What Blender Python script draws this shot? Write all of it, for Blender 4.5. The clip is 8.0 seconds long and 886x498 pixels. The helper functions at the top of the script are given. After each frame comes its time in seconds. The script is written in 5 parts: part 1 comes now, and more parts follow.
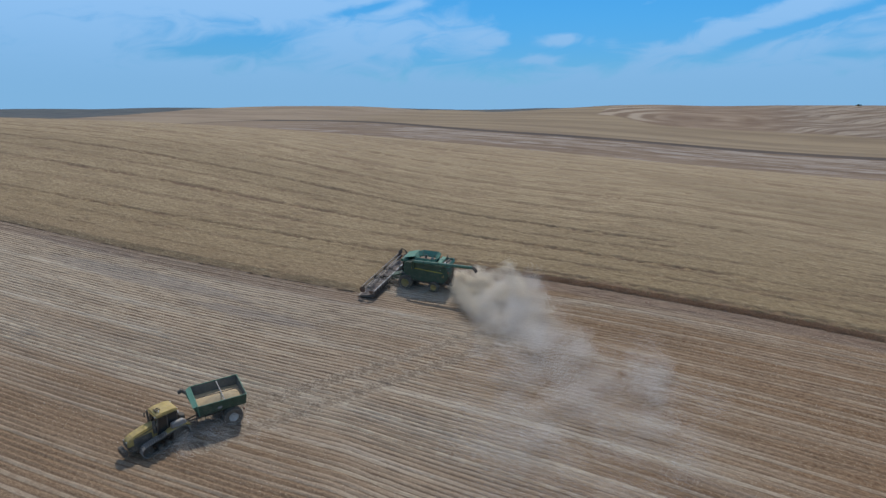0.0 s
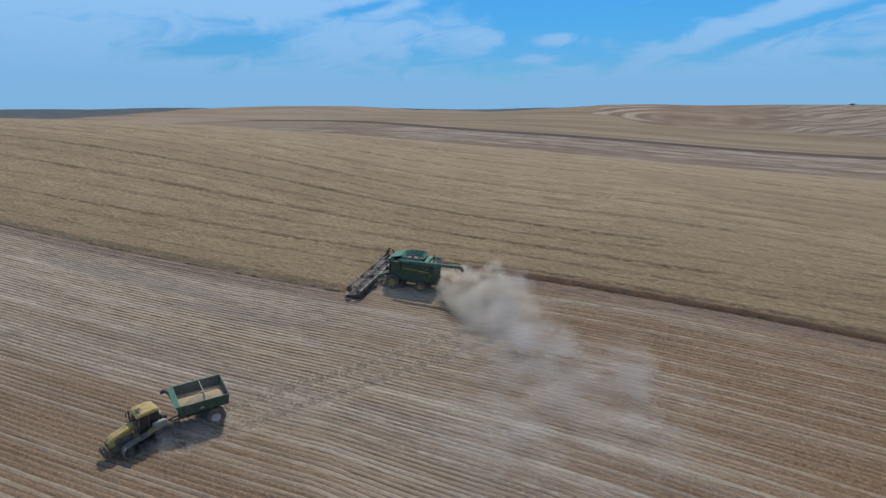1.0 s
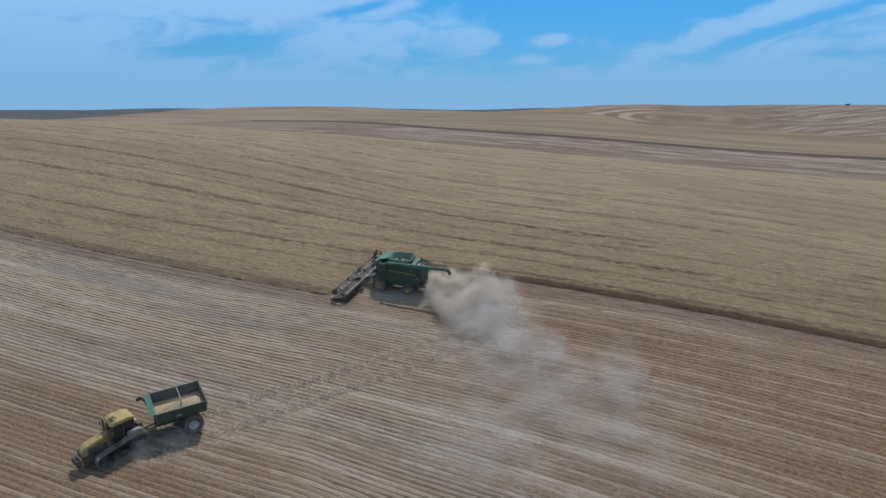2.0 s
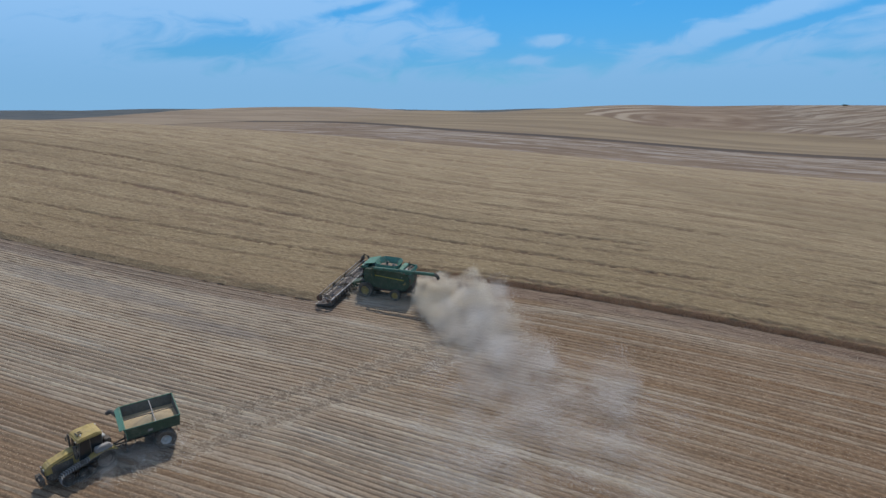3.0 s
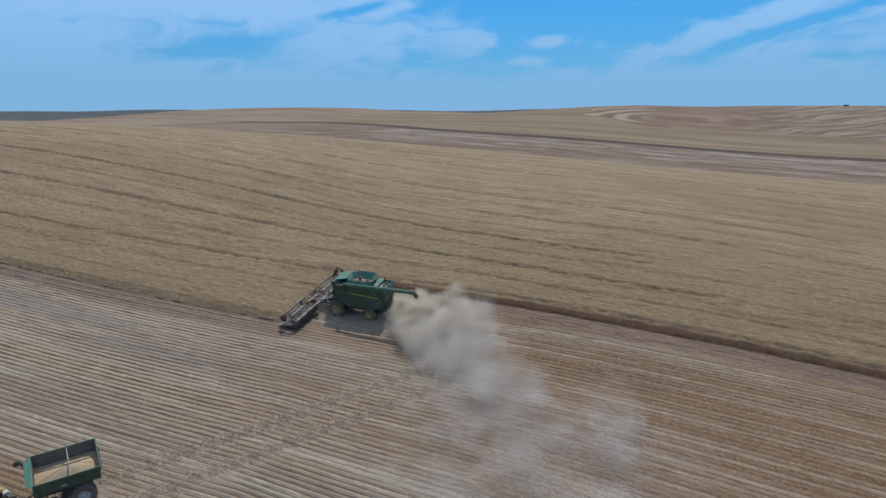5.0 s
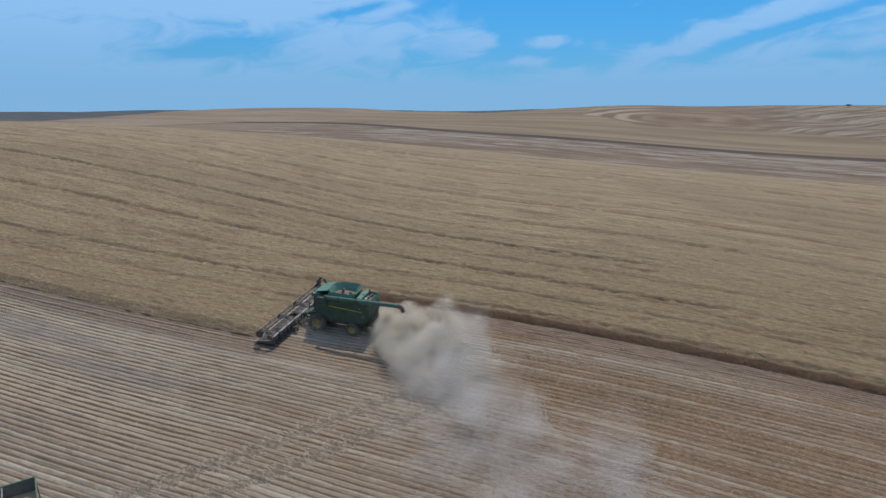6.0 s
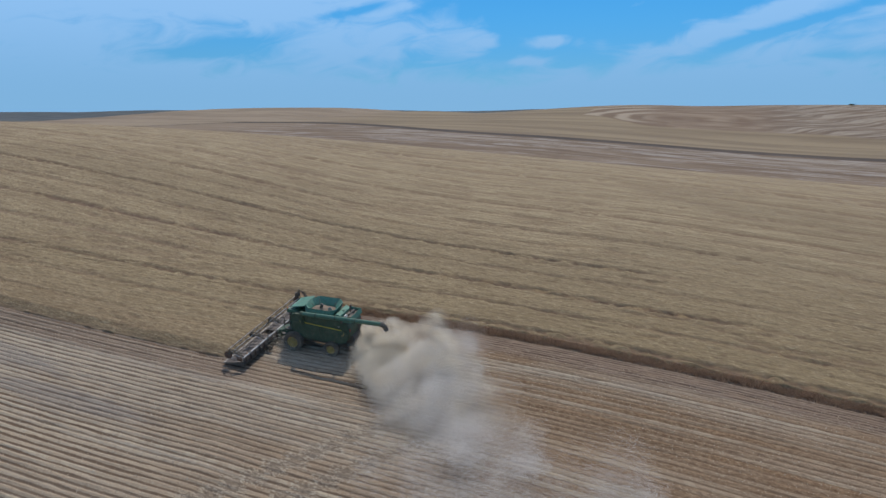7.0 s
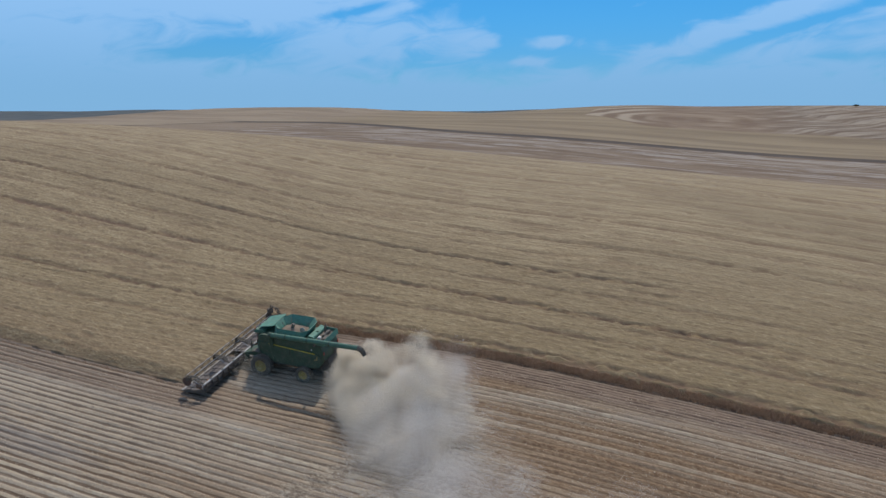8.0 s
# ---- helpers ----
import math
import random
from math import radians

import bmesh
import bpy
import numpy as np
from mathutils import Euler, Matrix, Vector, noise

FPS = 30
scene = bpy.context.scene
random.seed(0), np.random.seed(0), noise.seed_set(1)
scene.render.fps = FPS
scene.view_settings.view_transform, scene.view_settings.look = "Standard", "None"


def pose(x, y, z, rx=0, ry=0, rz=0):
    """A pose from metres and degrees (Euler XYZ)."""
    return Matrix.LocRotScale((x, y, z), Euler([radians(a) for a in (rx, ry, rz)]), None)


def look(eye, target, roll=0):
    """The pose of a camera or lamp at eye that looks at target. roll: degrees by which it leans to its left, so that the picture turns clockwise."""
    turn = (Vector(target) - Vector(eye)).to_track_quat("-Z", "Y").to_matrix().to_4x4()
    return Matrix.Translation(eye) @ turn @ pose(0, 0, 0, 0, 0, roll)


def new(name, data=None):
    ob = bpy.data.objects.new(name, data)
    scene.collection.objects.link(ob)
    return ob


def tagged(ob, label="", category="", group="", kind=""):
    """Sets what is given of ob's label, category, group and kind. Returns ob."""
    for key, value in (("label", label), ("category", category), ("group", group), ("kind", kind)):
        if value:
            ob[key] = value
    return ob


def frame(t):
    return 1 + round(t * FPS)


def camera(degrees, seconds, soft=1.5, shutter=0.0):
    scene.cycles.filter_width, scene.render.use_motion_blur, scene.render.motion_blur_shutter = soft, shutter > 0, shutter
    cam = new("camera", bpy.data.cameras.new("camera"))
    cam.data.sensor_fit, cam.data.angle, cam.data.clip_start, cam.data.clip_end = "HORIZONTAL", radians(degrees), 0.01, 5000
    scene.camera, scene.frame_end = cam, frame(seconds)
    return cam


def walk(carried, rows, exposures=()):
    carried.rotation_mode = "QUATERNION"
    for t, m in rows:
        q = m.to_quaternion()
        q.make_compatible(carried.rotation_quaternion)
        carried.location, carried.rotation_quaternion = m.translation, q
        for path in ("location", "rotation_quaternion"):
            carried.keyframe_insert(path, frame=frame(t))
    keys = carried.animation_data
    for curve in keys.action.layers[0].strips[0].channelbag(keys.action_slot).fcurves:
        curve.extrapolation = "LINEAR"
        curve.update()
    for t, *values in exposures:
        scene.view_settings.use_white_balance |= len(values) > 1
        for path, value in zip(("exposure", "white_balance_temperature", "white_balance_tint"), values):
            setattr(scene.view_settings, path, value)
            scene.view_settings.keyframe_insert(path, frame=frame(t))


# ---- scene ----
cam = camera(65.9, 8.0, soft=1.42)
PATH = [
    (0.0, pose(-4.67, 2.40, 24.32, 78.923, 0, -0.106) @ pose(0, 0, 0, 0, 0, 0.124)),
    (0.5, pose(-3.98, 2.18, 24.30, 78.906, 0, -0.259) @ pose(0, 0, 0, 0, 0, 0.074)),
    (1.0, pose(-3.31, 2.38, 24.27, 78.907, 0, -0.420) @ pose(0, 0, 0, 0, 0, 0.038)),
    (1.5, pose(-2.65, 2.99, 24.24, 78.920, 0, -0.572) @ pose(0, 0, 0, 0, 0, 0.016)),
    (3.0, pose(-0.73, 7.00, 24.12, 78.985, 0, -0.890) @ pose(0, 0, 0, 0, 0, 0.008)),
    (3.5, pose(-0.09, 9.00, 24.07, 79.006, 0, -0.942) @ pose(0, 0, 0, 0, 0, 0.012)),
    (4.0, pose(0.54, 11.29, 24.02, 79.024, 0, -0.969) @ pose(0, 0, 0, 0, 0, 0.011)),
    (5.5, pose(2.48, 19.70, 23.81, 79.059, 0, -0.957) @ pose(0, 0, 0, 0, 0, -0.035)),
    (6.0, pose(3.15, 22.95, 23.73, 79.064, 0, -0.939) @ pose(0, 0, 0, 0, 0, -0.062)),
    (6.5, pose(3.83, 26.38, 23.64, 79.069, 0, -0.918) @ pose(0, 0, 0, 0, 0, -0.083)),
    (7.0, pose(4.53, 29.98, 23.54, 79.072, 0, -0.895) @ pose(0, 0, 0, 0, 0, -0.087)),
    (7.5, pose(5.25, 33.71, 23.43, 79.076, 0, -0.865) @ pose(0, 0, 0, 0, 0, -0.056)),
    (8.0, pose(6.00, 37.57, 23.32, 79.081, 0, -0.821) @ pose(0, 0, 0, 0, 0, 0.034)),
]
walk(cam, PATH)

# ---- light ----
SUN = Vector((0.10, 0.50, 0.86)).normalized()
SKY_TINT = (0.245, 0.76, 1.03)
world = bpy.data.worlds.new("world")
scene.world = world
world.use_nodes = True
wn, wl = world.node_tree.nodes, world.node_tree.links
sky = wn.new("ShaderNodeTexSky")
sky.sky_type, sky.sun_disc = "NISHITA", False
sky.sun_elevation = math.asin(SUN.z)
sky.sun_rotation = math.atan2(SUN.x, SUN.y)
wn["Background"].inputs["Strength"].default_value = 0.10
sky.altitude, sky.air_density, sky.dust_density, sky.ozone_density = 1500, 1.0, 0.2, 4.0


def wmath(op, a, b=0.0):
    n = wn.new("ShaderNodeMath")
    n.operation = op
    for i, v in enumerate((a, b)):
        if isinstance(v, (int, float)):
            n.inputs[i].default_value = v
        else:
            wl.new(v, n.inputs[i])
    return n.outputs[0]


def wmix(f, a, b, mode="MIX"):
    n = wn.new("ShaderNodeMix")
    n.data_type, n.blend_type = "RGBA", mode
    for k, v in (("Factor", f), ("A", a), ("B", b)):
        if isinstance(v, (tuple, float)):
            n.inputs[k].default_value = v if isinstance(v, float) else (*v, 1)
        else:
            wl.new(v, n.inputs[k])
    return n.outputs["Result"]


def wramp(v, lo, hi):
    n = wn.new("ShaderNodeMapRange")
    n.interpolation_type = "SMOOTHSTEP"
    wl.new(v, n.inputs["Value"])
    n.inputs["From Min"].default_value, n.inputs["From Max"].default_value = lo, hi
    return n.outputs[0]


# thin high clouds: streaky noise over azimuth and elevation, thicker towards the west and low down
way = wn.new("ShaderNodeSeparateXYZ")
wl.new(wn.new("ShaderNodeTexCoord").outputs["Generated"], way.inputs[0])
az = wmath("ARCTAN2", way.outputs["X"], way.outputs["Y"])
el = wmath("ARCSINE", way.outputs["Z"])


def wnoise(a, b, scale, detail, warp):
    c = wn.new("ShaderNodeCombineXYZ")
    wl.new(a, c.inputs[0])
    wl.new(b, c.inputs[1])
    n = wn.new("ShaderNodeTexNoise")
    wl.new(c.outputs[0], n.inputs["Vector"])
    n.inputs["Scale"].default_value, n.inputs["Detail"].default_value, n.inputs["Distortion"].default_value = scale, detail, warp
    n.inputs["Roughness"].default_value = 0.55
    return n.outputs["Fac"]


def cloud_bank(ca, ce, wa, we, lean, amount):
    """A soft bank of cloud round an azimuth and elevation (radians), leaning up to the right."""
    da, de = wmath("SUBTRACT", az, ca), wmath("SUBTRACT", el, ce)
    de = wmath("SUBTRACT", de, wmath("MULTIPLY", da, lean))
    q = wmath("ADD", wmath("POWER", wmath("ABSOLUTE", wmath("DIVIDE", da, wa)), 2.0), wmath("POWER", wmath("ABSOLUTE", wmath("DIVIDE", de, we)), 2.0))
    return wmath("MULTIPLY", wmath("EXPONENT", wmath("MULTIPLY", q, -1.0)), amount)


slant = wmath("SUBTRACT", el, wmath("MULTIPLY", az, 0.10))
wisps = wnoise(az, wmath("MULTIPLY", slant, 2.6), 13.0, 7.0, 0.9)
broad = wnoise(az, wmath("MULTIPLY", slant, 2.6), 3.5, 3.0, 0.3)
cover = wmath("ADD", wmath("MULTIPLY", wisps, 0.85), wmath("MULTIPLY", broad, 0.2))
for bank in ((-0.52, 0.118, 0.25, 0.075, 0.0, 0.46), (-0.27, 0.160, 0.17, 0.022, 0.0, 0.34), (-0.09, 0.105, 0.15, 0.036, 0.12, 0.42), (-0.06, 0.155, 0.10, 0.014, 0.14, 0.26),
             (-0.288, 0.091, 0.075, 0.012, 0.18, -0.36), (-0.25, 0.143, 0.11, 0.024, 0.0, 0.30), (-0.10, 0.145, 0.055, 0.007, 0.2, -0.42), (0.057, 0.104, 0.045, 0.026, 0.05, 0.36), (0.172, 0.103, 0.030, 0.010, 0.05, 0.50), (0.105, 0.104, 0.014, 0.030, 0.3, -0.25),
             (0.138, 0.077, 0.032, 0.007, 0.05, 0.42), (0.235, 0.10, 0.012, 0.012, 0.0, 0.12), (0.20, 0.155, 0.20, 0.040, 0.1, -0.24), (0.43, 0.124, 0.17, 0.017, 0.31, 0.48),
             (0.58, 0.100, 0.24, 0.034, 0.14, 0.38), (0.47, 0.110, 0.10, 0.007, 0.28, -0.30), (0.55, 0.075, 0.12, 0.007, 0.08, -0.18),
             (0.26, 0.142, 0.05, 0.006, 0.28, 0.26)):
    cover = wmath("ADD", cover, cloud_bank(*bank))
cover = wmath("ADD", cover, wmath("MULTIPLY", wramp(el, 0.088, 0.025), 0.5))
cover = wmath("ADD", cover, wmath("MULTIPLY", wramp(el, 0.2, 0.5), 0.25))
mask = wramp(cover, 0.58, 0.94)
blue = wmix(1.0, sky.outputs["Color"], wmix(wramp(el, 0.03, 0.17), (0.27, 0.56, 0.80), SKY_TINT), "MULTIPLY")
veil = wmix(wramp(el, 0.02, 0.16), (2.15, 4.5, 7.4), (2.9, 5.4, 8.85))
veil = wmix(wramp(el, 0.22, 0.7), veil, (5.4, 6.3, 7.9))
wl.new(wmix(wmath("MULTIPLY", mask, 0.92), blue, veil), wn["Background"].inputs["Color"])
sun_data = bpy.data.lights.new("sun", "SUN")
sun_data.energy, sun_data.angle, sun_data.color = 2.8, radians(0.6), (1.0, 0.95, 0.87)
sun = new("sun", sun_data)
sun.matrix_world = look(SUN * 100, (0, 0, 0))
scene.view_settings.exposure = 0.0


# ---- small builders ----
def link_mesh(name, bm, material=None, smooth=False):
    me = bpy.data.meshes.new(name)
    bm.to_mesh(me)
    bm.free()
    if material:
        me.materials.append(material)
    if smooth:
        me.shade_smooth()
    return new(name, me)


# ---- terrain: a cylindrical ridge along the drill rows, with a valley and hills behind ----
def smooth_step(a, b, v):
    t = np.clip((v - a) / (b - a), 0, 1)
    return t * t * (3 - 2 * t)


BEND_X = np.arange(-700.0, 501.0, 0.5)
BEND_SLOPE = np.interp(BEND_X, (-130, -86, -21, -8, 0, 20, 70), (0.56, 0.53, 0.385, 0.335, 0.315, 0.43, 0.636))
BEND_Y = -np.cumsum(BEND_SLOPE) * 0.5
BEND_Y = BEND_Y - np.interp(0.0, BEND_X, BEND_Y)


def row_bend(x):
    """How far the drill rows bend in y, at x."""
    return np.interp(x, BEND_X, BEND_Y)


def row_spread(x, r):
    """The standing wheat was drilled on lines that open out up the hill."""
    return 1.15 * (1 - np.exp(-np.clip(r - 108, 0, None) / 25.0)) * smooth_step(40, -30, x) / (1 + (x / 110.0) ** 2)


def row_y(x, r):
    """The y of drill row r at x; the rows draw together towards the near ground."""
    fan = 0.011 * np.clip(96 - r, 0, 45) / (1 + (x / 120.0) ** 2)
    return r + row_bend(x) * (1 + row_spread(x, r)) + fan * row_bend(np.maximum(x, -14.0))


SLOPES = ((-4000, 0), (-200, 0), (-60, 0.166), (112, 0.166), (135, 0.188), (190, 0.0), (215, -0.12), (260, -0.12), (320, 0.0),
          (420, 0.012), (536, 0.022), (700, 0.045), (850, 0.045), (1000, 0.0), (1250, -0.05), (1500, 0.0), (5000, 0.0))
GRID_N = np.arange(-4000, 6000, 1.0)
PROFILE = np.cumsum(np.interp(GRID_N, [a for a, _ in SLOPES], [b for _, b in SLOPES]))
PROFILE = PROFILE - np.interp(89.9, GRID_N, PROFILE)


def height(x, y):
    n, s = 0.37 * x + 0.93 * y, -0.93 * x + 0.37 * y
    z = np.interp(n, GRID_N, PROFILE) + 10.5 * np.tanh(0.07 * (s - 42.2) / 10.5)
    far = smooth_step(600, 1000, n) * (1 - smooth_step(1250, 1700, n))
    z = z + far * (10 * np.exp(-((s - 600) / 230) ** 4) + 17.5 * smooth_step(330, 20, s) + 8.5 * smooth_step(50, -170, s) - 40 * smooth_step(772, 885, s) - 3 * np.exp(-((s - 370) / 120) ** 2)
                   - 2.3 * smooth_step(400, 520, s) - 5.6 * np.exp(-((s - 457) / 52) ** 2) + 1.6 * np.exp(-((s + 50) / 60) ** 2))
    woods = 33 + 8 * np.sin(s / 420 + 1.0) + 5 * np.sin(s / 173) - 3.8 * smooth_step(2150, 2700, s)
    woods = woods - 15 * np.exp(-((s - 1130) / 70) ** 2) + 5 * np.exp(-((s - 1350) / 90) ** 2) - 5 * np.exp(-((s - 520) / 90) ** 2)
    z = z + smooth_step(1900, 2700, n) * woods
    return z


EDGE_FAR, EDGE_NEAR, HEADER_X = 105.0, 90.4, -12.6
ROW = 0.69


def ridges(x, r):
    """Low drill ridges in the stubble."""
    turn = 2 * np.pi * r / ROW + 0.5 * np.sin(x / 17.0)
    newly = smooth_step(EDGE_FAR - 5.2, EDGE_FAR - 4.2, r)
    return (0.072 * np.cos(turn) * (1 - newly) * (1 - 0.3 * smooth_step(-5, 15, x)) + 0.05 * np.cos(1.5 * turn) * newly) * smooth_step(20, 40, r) * (1 - smooth_step(118, 122, r))


def grow(start, step, factor, end):
    out, v = [], start
    while abs(v - start) < abs(end - start):
        step *= factor
        v += step
        out.append(v)
    return out


def sheet(name, xs, rs, zfun, material, keep=None):
    """A mesh on the rows' own grid: x along, r across; y = row_y(x, r)."""
    xs, rs = np.array(xs), np.array(rs)
    X, R = np.meshgrid(xs, rs, indexing="ij")
    Y = row_y(X, R)
    Z = zfun(X, Y, R)
    verts = np.stack([X, Y, Z], -1).reshape(-1, 3)
    nx, nr = len(xs), len(rs)
    idx = np.arange(nx * nr).reshape(nx, nr)
    quads = np.stack([idx[:-1, :-1], idx[1:, :-1], idx[1:, 1:], idx[:-1, 1:]], -1).reshape(-1, 4)
    if keep is not None:
        cx, cr = X[:-1, :-1].reshape(-1), R[:-1, :-1].reshape(-1)
        quads = quads[keep(cx, cr)]
    me = bpy.data.meshes.new(name)
    me.from_pydata(verts.tolist(), [], quads.tolist())
    rows = me.attributes.new("rows", "FLOAT_VECTOR", "POINT")
    rows.data.foreach_set("vector", np.stack([X, R, 0 * X], -1).reshape(-1).astype(np.float32))
    hill = me.attributes.new("hill", "FLOAT_VECTOR", "POINT")
    N, S = 0.37 * X + 0.93 * Y, -0.93 * X + 0.37 * Y
    hill.data.foreach_set("vector", np.stack([S, N, 0 * X], -1).reshape(-1).astype(np.float32))
    me.materials.append(material)
    me.shade_smooth()
    return new(name, me)


# ---- materials ----
class Nodes:
    """Short hand for a node material."""

    def __init__(self, name):
        self.m = bpy.data.materials.new(name)
        self.m.use_nodes = True
        self.t = self.m.node_tree
        self.b = self.t.nodes["Principled BSDF"]

    def put(self, socket, v):
        if isinstance(v, (int, float)):
            socket.default_value = v
        elif isinstance(v, tuple):
            socket.default_value = (*v, 1) if len(v) == 3 and socket.type == "RGBA" else v
        else:
            self.t.links.new(v, socket)

    def attr(self, name):
        n = self.t.nodes.new("ShaderNodeAttribute")
        n.attribute_name = name
        return n.outputs["Vector"]

    def sep(self, v):
        n = self.t.nodes.new("ShaderNodeSeparateXYZ")
        self.put(n.inputs[0], v)
        return n.outputs["X"], n.outputs["Y"], n.outputs["Z"]

    def obj(self):
        return self.t.nodes.new("ShaderNodeTexCoord").outputs["Object"]

    def rand(self):
        return self.t.nodes.new("ShaderNodeObjectInfo").outputs["Random"]

    def island(self):
        return self.t.nodes.new("ShaderNodeNewGeometry").outputs["Random Per Island"]

    def scale(self, v, s, off=(0, 0, 0)):
        n = self.t.nodes.new("ShaderNodeMapping")
        self.put(n.inputs["Vector"], v)
        n.inputs["Scale"].default_value = s
        n.inputs["Location"].default_value = off
        return n.outputs[0]

    def noise(self, v, scale=1.0, detail=3.0, rough=0.55, warp=0.0):
        n = self.t.nodes.new("ShaderNodeTexNoise")
        self.put(n.inputs["Vector"], v)
        n.inputs["Scale"].default_value = scale
        n.inputs["Detail"].default_value = detail
        n.inputs["Roughness"].default_value = rough
        n.inputs["Distortion"].default_value = warp
        return n.outputs["Fac"]

    def math(self, op, a, b=0.0, c=0.0):
        n = self.t.nodes.new("ShaderNodeMath")
        n.operation = op
        for i, v in enumerate((a, b, c)):
            self.put(n.inputs[i], v)
        return n.outputs[0]

    def ramp(self, v, lo, hi, a=0.0, b=1.0):
        n = self.t.nodes.new("ShaderNodeMapRange")
        n.interpolation_type = "SMOOTHSTEP"
        for k, x in zip(("Value", "From Min", "From Max", "To Min", "To Max"), (v, lo, hi, a, b)):
            self.put(n.inputs[k], x)
        return n.outputs[0]

    def mix(self, f, a, b, mode="MIX"):
        n = self.t.nodes.new("ShaderNodeMix")
        n.data_type, n.blend_type = "RGBA", mode
        self.put(n.inputs["Factor"], f)
        self.put(n.inputs["A"], a)
        self.put(n.inputs["B"], b)
        return n.outputs["Result"]

    def done(self, color, rough=0.8, metal=0.0, bump=None, strength=0.3, distance=0.02, spec=None):
        self.put(self.b.inputs["Base Color"], color)
        self.put(self.b.inputs["Roughness"], rough)
        self.put(self.b.inputs["Metallic"], metal)
        if spec is not None:
            self.put(self.b.inputs["Specular IOR Level"], spec)
        if bump is not None:
            n = self.t.nodes.new("ShaderNodeBump")
            n.inputs["Strength"].default_value = strength
            n.inputs["Distance"].default_value = distance
            self.put(n.inputs["Height"], bump)
            self.t.links.new(n.outputs[0], self.b.inputs["Normal"])
        return self.m


def worn(name, rgb, rough=0.5, metal=0.0, dust=0.35, dust_rgb=(0.33, 0.27, 0.2)):
    """Paint, rubber or metal with field dust on it."""
    k = Nodes(name)
    o = k.obj()
    fine, wide = k.noise(o, 9.0, 5.0, 0.65), k.noise(o, 1.3, 3.0)
    up = k.math("MULTIPLY", k.ramp(fine, 0.35, 0.75), k.ramp(wide, 0.3, 0.7))
    f = k.math("MULTIPLY", k.math("ADD", up, 0.25), dust)
    tone = k.mix(k.ramp(k.noise(o, 3.0, 4.0), 0.3, 0.7), tuple(c * 0.8 for c in rgb), tuple(min(1, c * 1.15) for c in rgb))
    col = k.mix(f, tone, dust_rgb)
    r = k.ramp(fine, 0.3, 0.7, rough, min(1.0, rough + 0.25))
    return k.done(col, r, metal, fine, 0.12, 0.01)


WHEAT_PALE, WHEAT_DEEP = (0.405, 0.318, 0.193), (0.262, 0.19, 0.111)


